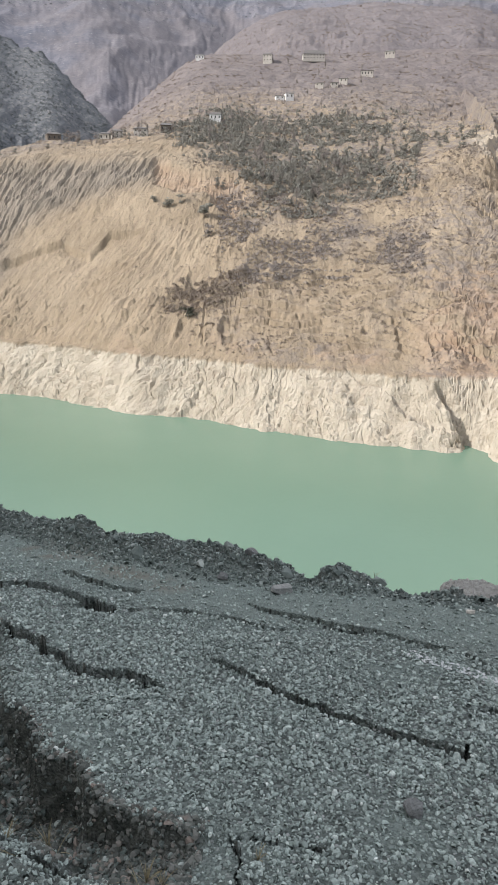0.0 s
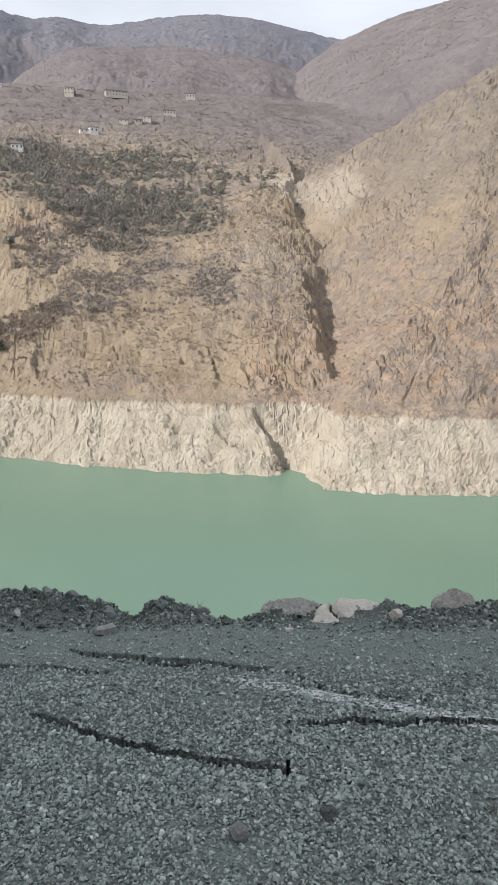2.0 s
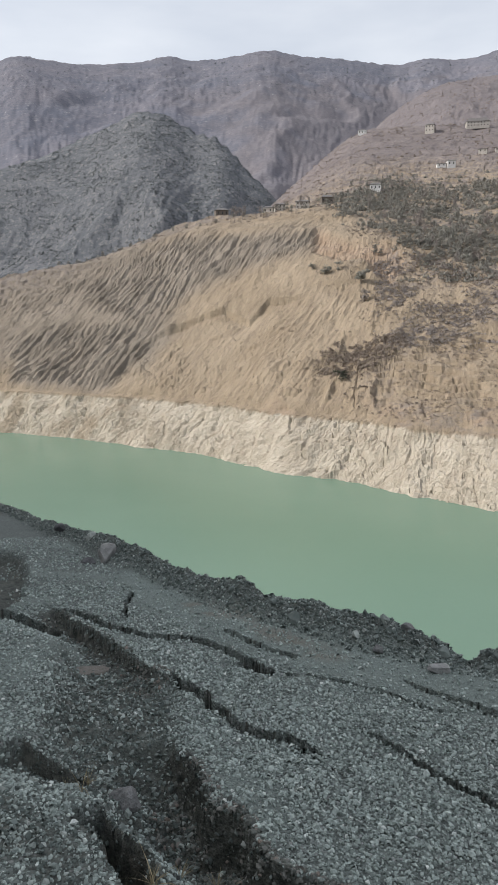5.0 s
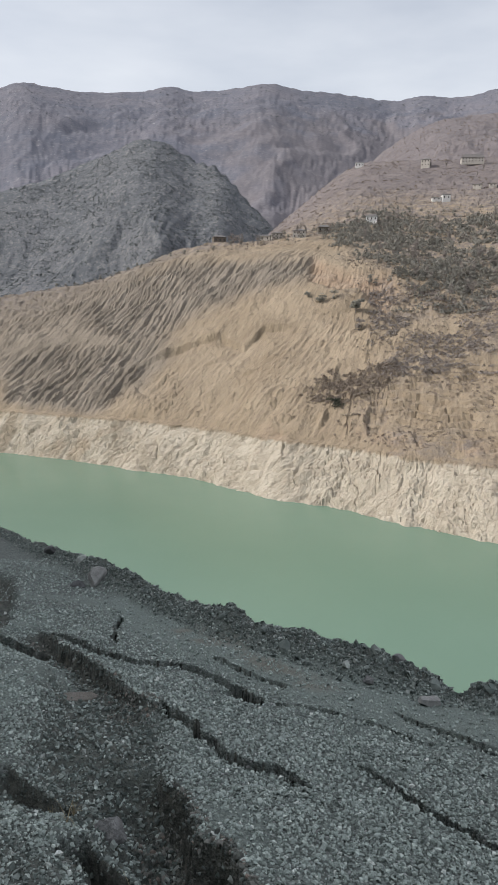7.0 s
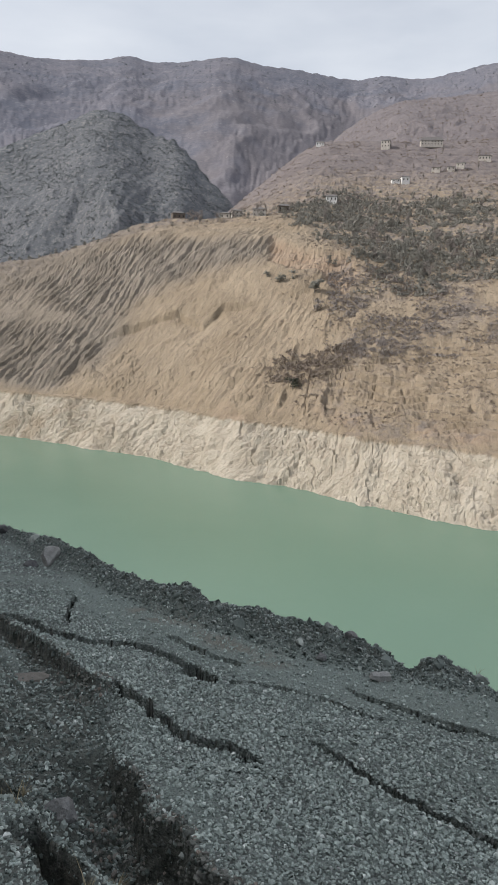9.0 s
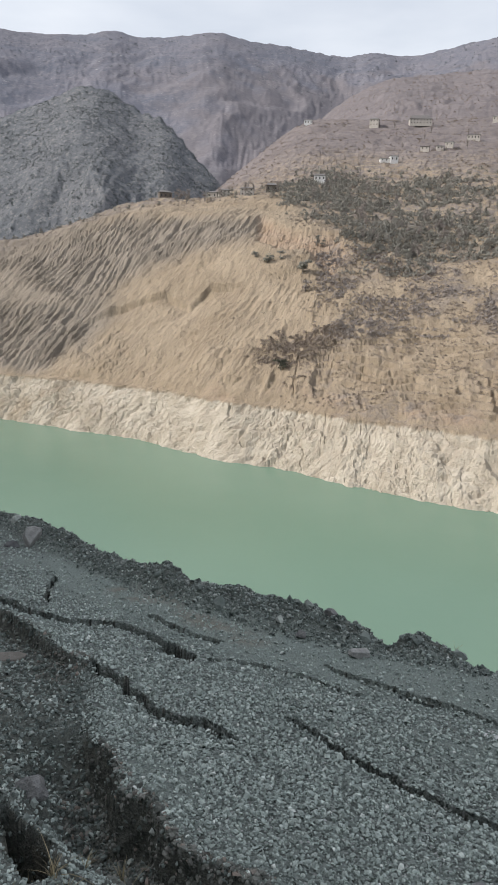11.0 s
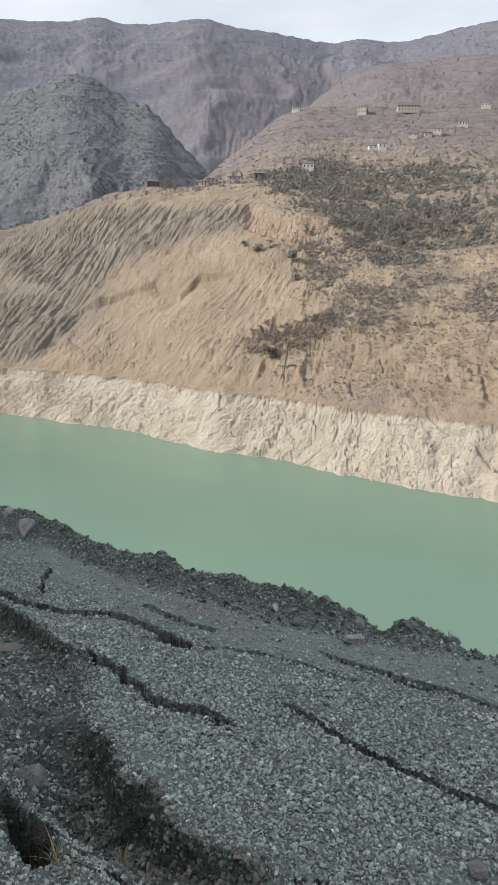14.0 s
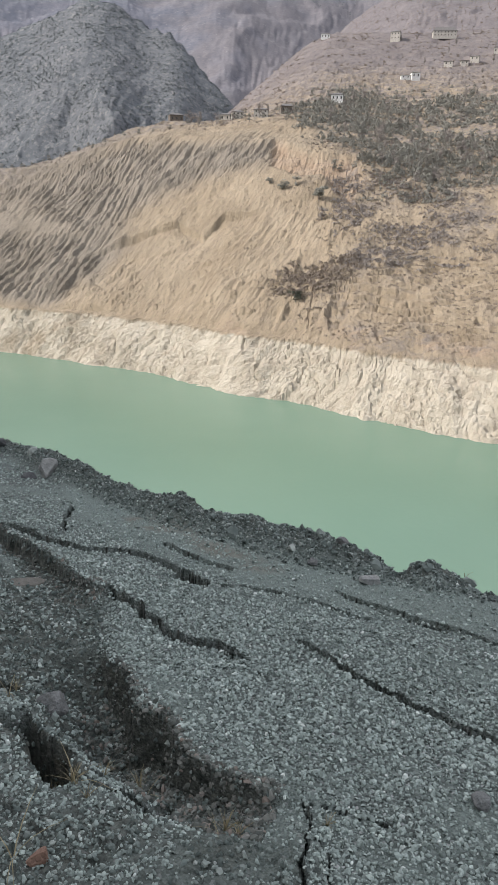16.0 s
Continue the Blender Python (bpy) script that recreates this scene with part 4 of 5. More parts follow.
def foliage(name, a, b, c):
    m, nt, p = material(name)
    rnd = nt.nodes.new("ShaderNodeNewGeometry").outputs["Random Per Island"]
    one = nt.nodes.new("ShaderNodeObjectInfo").outputs["Random"]
    col = mix(nt, rnd, a, b)
    col = mix(nt, times(nt, one, 0.6), col, c)
    nt.links.new(col, p.inputs["Base Color"])
    p.inputs["Roughness"].default_value = 0.9
    p.inputs["Specular IOR Level"].default_value = 0.15
    return m


TWIGS = foliage("bare_twigs", (0.205, 0.18, 0.165), (0.30, 0.27, 0.25), (0.265, 0.232, 0.213))
OLIVE = foliage("olive_foliage", (0.17, 0.17, 0.145), (0.27, 0.262, 0.232), (0.235, 0.222, 0.20))
# evergreen made lighter and bluer, with the distance haze in its colour
HAZED_LEAF = foliage("hazed_evergreen", (0.085, 0.097, 0.10), (0.15, 0.165, 0.168), (0.12, 0.13, 0.133))
DARKLEAF = foliage("dark_evergreen", (0.045, 0.05, 0.04), (0.10, 0.105, 0.08), (0.08, 0.078, 0.06))
SCRUBLEAF = foliage("brown_scrub", (0.185, 0.152, 0.128), (0.28, 0.235, 0.195), (0.23, 0.187, 0.155))


def clump(rs, n, rx, rz, size, low=0.15, upright=0.0):
    """n small sprays of twigs in an uneven dome with gaps, each lying roughly along the dome's skin: vertices and faces."""
    d = rs.normal(size=(n, 3))
    d /= np.linalg.norm(d, axis=1)[:, None]
    d[:, 2] = np.abs(d[:, 2]) * (1 - low) + low * d[:, 2]
    lobes = rs.normal(size=(5, 3))
    lobes /= np.linalg.norm(lobes, axis=1)[:, None]
    bulge = 0.66 + 0.5 * np.max(np.clip(d @ lobes.T, 0, 1) ** 3, axis=1)
    c = d * (bulge * rs.uniform(0.45, 1.0, n) ** 0.5)[:, None] * np.array((rx, rx, rz))
    out = d + rs.normal(size=(n, 3)) * 0.32
    out /= np.linalg.norm(out, axis=1)[:, None]
    side = np.cross(out, rs.normal(size=(n, 3)))
    side /= np.linalg.norm(side, axis=1)[:, None]
    up = np.cross(out, side)
    s = (size * rs.uniform(0.6, 1.35, n))[:, None]
    turn = rs.uniform(0, 6.28, n)[:, None]
    v = []
    for k in range(3):
        a = turn + 2.1 * k
        v.append(c + s * (np.cos(a) * side + np.sin(a) * up) * rs.uniform(0.6, 1.4, (n, 1)))
    v = np.stack(v, 1)
    v[:, 0, 2] += upright * s[:, 0]
    return v.reshape(-1, 3), np.arange(3 * n).reshape(n, 3)


def make_tree(seed, height, spread, leaf, crown_leaves, trunk_share, label, category="tree"):
    """A tree of trunk with limbs, and crown."""
    rnd, rs = random.Random(seed), np.random.RandomState(seed)
    root = tagged(new("tree"), label, category)
    bm = bmesh.new()

    def limb(a, b, ra, rb):
        axis = b - a
        m = Matrix.Translation((a + b) / 2) @ axis.to_track_quat("Z", "Y").to_matrix().to_4x4()
        bmesh.ops.create_cone(bm, cap_ends=False, segments=6, radius1=ra, radius2=rb, depth=axis.length, matrix=m)
    top = Vector((rnd.uniform(-0.3, 0.3), rnd.uniform(-0.3, 0.3), height * 0.8))
    fork = Vector((0, 0, height * trunk_share))
    limb(Vector((0, 0, -0.4)), fork, 0.035 * height, 0.024 * height)
    limb(fork, top, 0.022 * height, 0.006 * height)
    for k in range(6):
        a = fork.lerp(top, rnd.uniform(0, 0.6))
        ang = rnd.uniform(0, 6.28)
        b = a + Vector((math.cos(ang) * spread * 0.6, math.sin(ang) * spread * 0.6, height * rnd.uniform(0.12, 0.32)))
        limb(a, b, 0.012 * height, 0.004 * height)
    part("trunk", bm, BARK, root)
    chunks = []
    for k in range(7):
        ang, rr, hh = rnd.uniform(0, 6.28), spread * rnd.uniform(0.0, 0.55), height * rnd.uniform(trunk_share, 0.82)
        v, f = clump(rs, crown_leaves // 7, spread * rnd.uniform(0.38, 0.6), height * rnd.uniform(0.14, 0.25), 0.075 * spread, 0.6, 0.9)
        chunks.append((v + np.array((math.cos(ang) * rr, math.sin(ang) * rr, hh)), f))
    crown = new("crown", joined("crown", chunks, leaf))
    crown.parent = root
    return root


def make_house(w, d, h, wall_mat, roof_pitch, storeys, label, roof_mat=None, windows=4):
    """A house with walls, pitched roof and rows of windows to its front, which looks along -y."""
    root = tagged(new("house"), label, "house")
    bm = bmesh.new()
    box(bm, -w / 2, w / 2, -d / 2, d / 2, -2.0, h)
    bmesh.ops.bevel(bm, geom=bm.edges[:], offset=0.05, segments=1, affect="EDGES")
    part("wall", bm, wall_mat, root)
    bm = bmesh.new()
    o, rise = 0.4, roof_pitch * d / 2
    pts = [(-w / 2 - o, -d / 2 - o, h), (w / 2 + o, -d / 2 - o, h), (w / 2 + o, d / 2 + o, h), (-w / 2 - o, d / 2 + o, h), (-w / 2 + d * 0.25, 0, h + rise), (w / 2 - d * 0.25, 0, h + rise)]
    lower = [bm.verts.new(p) for p in pts]
    under = [bm.verts.new((p[0], p[1], p[2] - 0.2)) for p in pts[:4]]
    for ids in ((0, 1, 5, 4), (2, 3, 4, 5), (1, 2, 5), (3, 0, 4)):
        bm.faces.new([lower[i] for i in ids])
    for i in range(4):
        bm.faces.new((lower[i], under[i], under[(i + 1) % 4], lower[(i + 1) % 4]))
    bm.faces.new(under[::-1])
    part("roof", bm, roof_mat or TIN, root)
    step = h / storeys
    for s in range(storeys):
        for k in range(windows):
            x = -w / 2 + w * (k + 0.5) / windows
            bm = bmesh.new()
            box(bm, x - 0.42, x + 0.42, -d / 2 - 0.06, -d / 2 + 0.1, s * step + step * 0.36, s * step + step * 0.74)
            win = part("window", bm, TIMBER, root)
            bm = bmesh.new()
            box(bm, x - 0.34, x + 0.34, -d / 2 - 0.08, -d / 2 - 0.05, s * step + step * 0.4, s * step + step * 0.7)
            pane = part("pane", bm, PANE, win)
    return root


def face_camera(p):
    return math.degrees(math.atan2(-p.x, p.y))


# ---- houses on the far terraces: bearing, distance, width, depth, height, turn ----
HOUSES = (
    (4.9, 770, 22, 10, 5.0, 8, WALLS, 0.85, 2, 7, "long two-storey pale house with dark roof on the hilltop"),
    (1.5, 765, 9, 8, 7.0, -10, WALLS, 0.5, 2, 3, "square weathered house with dark roof among bare trees"),
    (3.1, 600, 6.5, 6, 4.5, 15, WHITEWALL, 0.35, 1, 2, "small white plastered house on the terraced slope"),
    (2.4, 600, 7, 5, 2.6, 10, WHITEWALL, 0.25, 1, 2, "low whitewashed shed on the terraced slope"),
    (8.9, 690, 11, 7, 4.5, 0, WALLS, 0.3, 1, 4, "beige single-storey house on the brown slope"),
    (5.4, 640, 7, 5, 3.0, -5, WALLS, 0.25, 1, 2, "low ruined stone barn on the brown slope"),
    (6.5, 650, 6, 5, 3.2, 5, WALLS, 0.25, 1, 2, "low pale stone barn on the brown slope"),
    (7.2, 655, 7, 5, 3.4, -8, WALLS, 0.3, 1, 2, "small pale stone hut on the brown slope"),
    (-14.7, 515, 9, 7, 4.6, 12, TIMBER, 0.45, 1, 3, "dark timber hut with a wide roof at the terrace edge"),
    (-10.9, 508, 7, 6, 4.0, -12, WALLS, 0.4, 1, 2, "small stone hut on the terrace above the scar"),
    (-10.0, 500, 7.5, 6, 4.6, 6, WALLS, 0.4, 2, 3, "pale two-storey stone house on the terrace"),
    (-8.2, 496, 9, 7, 5.0, -4, WALLS, 0.4, 2, 3, "pale stone house with many small windows on the terrace"),
    (-6.3, 500, 8, 7, 4.2, 10, TIMBER, 0.5, 1, 3, "dark wooden house with steep roof on the terrace"),
    (-2.5, 520, 8, 6, 4.0, 0, WHITEWALL, 0.5, 1, 3, "white house with dark roof behind bare trees"),
    (10.5, 800, 10, 8, 5.0, 0, WALLS, 0.4, 1, 3, "distant grey house on the upper slope"),
    (-3.6, 800, 9, 7, 4.5, 0, WHITEWALL, 0.4, 1, 3, "distant pale house on the hill's shoulder"),
)
for bearing, r, w, d, h, turn, mat, pitch, storeys, windows, label in HOUSES:
    p = ground_at(bearing, r)
    house = make_house(w, d, h, mat, pitch, storeys, label, windows=windows)
    house.matrix_world = pose(p.x, p.y, p.z + 0.2, 0, 0, face_camera(p) + turn)

# ---- trees ----
rt = random.Random(5)
GROVE_KINDS = [make_tree(11, 7.5, 2.6, TWIGS, 420, 0.25, "bare grey-brown tree in a hillside grove"),
               make_tree(12, 6.0, 2.8, OLIVE, 420, 0.2, "dull olive bushy tree in a hillside grove"),
               make_tree(13, 8.5, 2.2, TWIGS, 420, 0.3, "tall bare pale-stemmed tree in a hillside grove"),
               make_tree(14, 5.0, 2.6, OLIVE, 420, 0.15, "low dark olive tree in a hillside grove")]
placed = [0, 0, 0, 0]


def plant(kind, bearing, r, scale, group):
    p = ground_at(bearing, r)
    m = pose(p.x, p.y, p.z - 0.1, rt.uniform(-5, 5), rt.uniform(-5, 5), rt.uniform(0, 360)) @ Matrix.Diagonal((scale, scale, scale * rt.uniform(0.85, 1.2), 1))
    src = GROVE_KINDS[kind]
    if placed[kind]:
        ob = copy_thing(src, m)
        ob.matrix_basis = m
    else:
        ob = src
        ob.matrix_basis = m
    placed[kind] += 1
    return tagged(ob, group=group)


# stretches of wood: bearings, distances, share of the trees
WOODS = ((-0.2, 11.0, 356, 400, 82), (-0.8, 11.0, 385, 450, 110), (-5.5, 4, 440, 540, 46), (2, 11, 470, 540, 36), (11.5, 17, 425, 495, 34))
for b0, b1, r0, r1, share in WOODS:
    for k in range(share):
        b, r = rt.gauss((b0 + b1) / 2, (b1 - b0) * 0.3), rt.gauss((r0 + r1) / 2, (r1 - r0) * 0.3)
        if (b > 6.8 and r < 372) or (b < 0.6 and r < 372):
            continue
        plant(rt.choice((0, 1, 1, 3, 3, 1)), b, r, rt.uniform(0.65, 1.1), "trees of the grove")
for k in range(36):
    plant(rt.choice((0, 2, 3, 1)), rt.uniform(-15, -5), rt.uniform(468, 525), rt.uniform(0.6, 0.95), "trees round the terrace houses")
for k in range(18):
    plant(rt.choice((0, 1, 3)), rt.gauss(11.5, 1.5), rt.uniform(415, 470), rt.uniform(0.5, 0.8), "trees above the ravine")
for k in range(16):
    plant(rt.choice((0, 2)), rt.uniform(-1, 9), rt.uniform(560, 790), rt.uniform(0.6, 0.9), "trees on the upper slope")
for b, r, s in ((-28.4, 505, 0.75), (-27.6, 503, 0.8), (-26.9, 502, 0.7), (-26.2, 500, 0.85), (-25.5, 498, 0.8), (-25, 497, 0.7), (-24.2, 496, 0.9), (-23.4, 494, 0.75), (-22.7, 492, 0.8), (-22, 490, 0.7), (-21, 488, 0.75), (-20, 486, 0.6), (-18.6, 484, 0.7), (-17.5, 482, 0.8), (-16.4, 480, 0.7), (-15.2, 478, 0.8), (-23, 512, 0.8), (-22, 515, 0.7), (-21.3, 513, 0.8), (-24.6, 520, 0.7), (-20.2, 512, 0.6), (-26, 525, 0.6), (-19, 515, 0.7), (-30, 540, 0.7), (-28, 530, 0.5)):
    plant(3, b, r, s, "low trees on the brow")
lone = make_tree(31, 7.0, 4.6, OLIVE, 1400, 0.12, "round dark evergreen tree alone on the bare slope")
p = ground_at(-3.5, 352)
lone.matrix_world = pose(p.x, p.y, p.z, 0, 0, 20)
for n, (b, r, s, label) in enumerate(((-4.95, 292, 1.3, "dark evergreen bush amid brown thicket"), (-7.4, 372, 1.0, "low dark bush below the bare scar"), (-6.4, 366, 1.5, "wide low bush below the bare scar"),
                                      (-5.4, 366, 1.25, "dense low bush below the bare scar"), (-3.2, 338, 1.6, "brown leafless bush under the lone tree"))):
    t = make_tree(40 + n, 4.2, 3.0, DARKLEAF if n == 0 else OLIVE if n < 4 else TWIGS, 420, 0.1, label, "bush")
    t.name = "bush"
    p = ground_at(b, r)
    t.matrix_world = pose(p.x, p.y, p.z - 0.2, 0, 0, 50 * n) @ Matrix.Diagonal((s, s, s, 1))

# ---- scrub on the slopes ----
rs = np.random.RandomState(77)
BUSH_FORMS = [clump(np.random.RandomState(200 + k), 30, 1.0, 0.75, 0.2, 0.1, 1.3) for k in range(8)]


def scatter_scrub(count, bearing, distance, size, want, seed, name, leaf, label, tier=0.0):
    """Bushes strewn over a stretch of the hillside where want(bearing, distance, patchiness) says so."""
    rr = np.random.RandomState(seed)
    b, r = rr.uniform(*bearing, count), np.sqrt(rr.uniform(distance[0] ** 2, distance[1] ** 2, count))
    x, y = r * np.sin(np.radians(b)), r * np.cos(np.radians(b))
    patch = fbm(x * 0.03, y * 0.05, 3, seed)
    keep = rr.uniform(0, 1, count) < want(b, r, patch)
    chunks = []
    for bb, rad in zip(b[keep], r[keep]):
        p = ground_at(bb, rad)
        if p.z < FLOOD_Z + 2:
            continue
        if tier and rr.uniform() < 0.9 and (p.z / tier + 0.8 * float(fbm(np.array([p.x * 0.03]), np.array([p.y * 0.03]), 3, 59)[0])) % 1 < 0.62:
            continue
        v, f = BUSH_FORMS[rr.randint(8)]
        a, s = rr.uniform(0, 6.28), size * min(1.7, rr.lognormal(0, 0.4))
        c, q = math.cos(a) * s, math.sin(a) * s
        w = np.stack([v[:, 0] * c - v[:, 1] * q, v[:, 0] * q + v[:, 1] * c, v[:, 2] * s * rr.uniform(0.7, 1.2)], -1)
        chunks.append((w + np.array(p), f))
    return tagged(new(name, joined(name, chunks, leaf)), label, "scrub", kind="stuff")


scatter_scrub(10500, (-7, 20), (240, 430), 0.62, lambda b, r, n: smooth(n, -0.35, 0.25) * smooth(b, -7, 1), 301, "scrub", SCRUBLEAF, "brown leafless scrub in patches over the dry slope")
scatter_scrub(2200, (21, 36), (235, 425), 0.5, lambda b, r, n: smooth(n, -0.4, 0.2), 303, "spur_scrub", SCRUBLEAF, "low brown scrub dotted over the stony spur")
scatter_scrub(5200, (-10, 3), (276, 334), 1.05, lambda b, r, n: smooth(1.2 * n + 0.9 - ((b + 3.8) / 4.4) ** 2 - ((r - 302) / 18) ** 2, 0.1, 0.9), 302, "thicket", SCRUBLEAF, "dense grey-brown thicket on the lower slope")
scatter_scrub(5200, (-34, -5), (300, 540), 0.7, lambda b, r, n: 0.12 * smooth(n, 0.0, 0.4) + 0.8 * smooth(n, -0.4, 0.1) * smooth(r, 466, 484), 303, "sparse_scrub", SCRUBLEAF, "sparse low scrub on the eroded slope")
scatter_scrub(3600, (19, 40), (220, 450), 0.5, lambda b, r, n: 0.7 * smooth(n, -0.1, 0.4), 304, "spur_scrub", SCRUBLEAF, "thin reddish brown scrub on the stony spur")
scatter_scrub(17000, (-14, 20), (470, 860), 0.95, lambda b, r, n: smooth(n, -0.3, 0.3), 305, "upper_scrub", SCRUBLEAF, "grey-brown scrub and hedges over the upper terraces", 6.5)
scatter_scrub(5200, (-2.5, 14), (300, 376), 1.0, lambda b, r, n: smooth(n, -0.3, 0.25) * np.where((b > 7) & (r > 340), 0.2, 1), 309, "shrubs", TWIGS, "grey-brown leafless shrubs below the grove").name = "shrubbery"
BUSH_FORMS = [clump(np.random.RandomState(230 + k), 44, 0.85, 1.5, 0.2, 0.3, 1.2) for k in range(8)]
def in_wood(b, r, n):
    inside = np.zeros(b.shape)
    for b0, b1, r0, r1, share in WOODS:
        u, w = (b - (b0 + b1) / 2) / (b1 - b0) * 2, (r - (r0 + r1) / 2) / (r1 - r0) * 2
        inside = np.maximum(inside, smooth(u * u + w * w + 2.2 * n, 1.6, 0.4))
    return np.maximum(inside, 0.10 * smooth(b, -6, -3) * smooth(r, 400, 440)) * np.where((b > 6.8) & (r < 370), 0, 1)


scatter_scrub(7500, (-7, 13), (350, 570), 1.55, in_wood, 306, "undergrowth", OLIVE, "olive-grey undergrowth between the grove trees")
BUSH_FORMS = [clump(np.random.RandomState(250 + k), 7, 0.8, 0.9, 0.42, 0.3) for k in range(8)]
scatter_scrub(26000, (-36, -9), (820, 1160), 1.15, lambda b, r, n: smooth(n, -0.4, 0.3), 307, "far_wood", HAZED_LEAF, "dark wood scattered over the shaded mountainside")
scatter_scrub(16000, (-3, 38), (900, 1560), 1.15, lambda b, r, n: smooth(n, -0.4, 0.4), 310, "slope_wood", SCRUBLEAF, "brown leafless scrub dotted over the rear hills")
scatter_scrub(13000, (-36, 24), (1900, 2460), 1.9, lambda b, r, n: smooth(n, -0.2, 0.4), 308, "ridge_wood", HAZED_LEAF, "distant grey-green wood on the high ridges")

# ---- gravel and rubble of the road ----
def ring(n, radius, height, turn):
    return [(radius * math.cos(2 * math.pi * (k + turn) / n), radius * math.sin(2 * math.pi * (k + turn) / n), height) for k in range(n)]


# a bedded stone: a wide foot, a narrower shoulder and an uneven top
CHIP = np.array(ring(5, 1.25, -0.75, 0) + ring(5, 1.1, 0.25, 0.5) + ring(3, 0.55, 0.85, 0.2))
CHIP_FACES = np.array([(k, (k + 1) % 5, 5 + k) for k in range(5)] + [(5 + k, (k + 1) % 5, 5 + (k + 1) % 5) for k in range(5)]
                      + [(5, 6, 10), (6, 11, 10), (6, 7, 11), (7, 8, 11), (8, 12, 11), (8, 9, 12), (9, 5, 12), (5, 10, 12), (10, 11, 12)])
OCTA = np.array(ring(4, 1.15, -0.6, 0) + ring(4, 0.95, 0.6, 0.35))
OCTA_FACES = np.array([(k, (k + 1) % 4, 4 + k) for k in range(4)] + [(4 + k, (k + 1) % 4, 4 + (k + 1) % 4) for k in range(4)] + [(4, 5, 6), (4, 6, 7)])


def chips(x, y, z, size, seed, flat=0.6, form=CHIP, form_faces=CHIP_FACES):
    """Crushed stones of some corners each, turned at random: vertices and faces."""
    rr = np.random.RandomState(seed)
    n, k = len(x), len(form)
    v = (form[None] + rr.uniform(-0.27, 0.27, (n, k, 3))) * rr.uniform(0.75, 1.0, (n, k, 3)) * rr.uniform((0.8, 0.6, 0.5), (1.2, 0.95, 0.9), (n, 3))[:, None, :]
    q = rr.normal(size=(n, 4))
    q[:, 0] = np.where(q[:, 0] < 0, q[:, 0] - 0.3, q[:, 0] + 0.3)
    q[:, 1:3] *= flat
    q /= np.linalg.norm(q, axis=1)[:, None]
    w, a, b, c = q.T
    rot = np.stack([1 - 2 * (b * b + c * c), 2 * (a * b - c * w), 2 * (a * c + b * w), 2 * (a * b + c * w), 1 - 2 * (a * a + c * c), 2 * (b * c - a * w),
                    2 * (a * c - b * w), 2 * (b * c + a * w), 1 - 2 * (a * a + b * b)], -1).reshape(n, 3, 3)
    v = np.einsum("nij,nkj->nki", rot, v) * (0.8 * size)[:, None, None] + np.stack([x, y, z], -1)[:, None, :]
    f = form_faces[None] + (k * np.arange(n))[:, None, None]
    return v.reshape(-1, 3), f.reshape(-1, 3)


def strew(name, mat, count, bearing, distance, power, size, spread, want, seed, label, sink=0.25, growth=0.05):
    rr = np.random.RandomState(seed)
    b = np.radians(rr.uniform(*bearing, count))
    u = rr.uniform(0, 1, count)
    r = (distance[0] ** power + u * (distance[1] ** power - distance[0] ** power)) ** (1 / power)
    x, y = r * np.sin(b), r * np.cos(b)
    z, earth, fines, dust = near_parts(x, y)
    keep = rr.uniform(0, 1, count) < want(x, y, earth, fines)
    x, y, z, r = x[keep], y[keep], z[keep], r[keep]
    s = np.minimum(size * rr.lognormal(0, spread, len(x)), size * 2.2) * (1 + growth * (r - 2.5))
    near = r < 2.6
    s = s * np.where(near, 0.74, 1.0)
    lift = z + s * (0.55 - sink)
    made = [chips(x[w], y[w], lift[w], s[w], seed + 1, 0.55, form, faces) for w, form, faces in ((near, CHIP, CHIP_FACES), (~near, OCTA, OCTA_FACES)) if w.any()]
    return tagged(new(name, joined(name, made, mat)), label, "gravel", kind="stuff")


strew("gravel", GRAVEL, 98000, (-42, 44), (1.6, 8.5), 0.85, 0.0114, 0.34, lambda x, y, e, f: np.where(y > crest_y(x) - 0.5, 0.25, 1 - 0.72 * f - 1.0 * e), 401, "loose crushed grey stone chips covering the road")
strew("far_gravel", GRAVEL, 6500, (-39, -12), (8.4, 13.5), 1.0, 0.013, 0.35, lambda x, y, e, f: np.where(y > crest_y(x) - 0.4, 0.2, 1 - 0.7 * f - 0.6 * e), 409, "loose grey stone chips on the farther road")
strew("coarse_gravel", GRAVEL, 2600, (-39, 40), (1.6, 7.0), 1.3, 0.018, 0.3, lambda x, y, e, f: (0.22 - 0.15 * e) * (1 - 0.5 * f), 403, "larger pale and grey stones strewn on the road", 0.2)


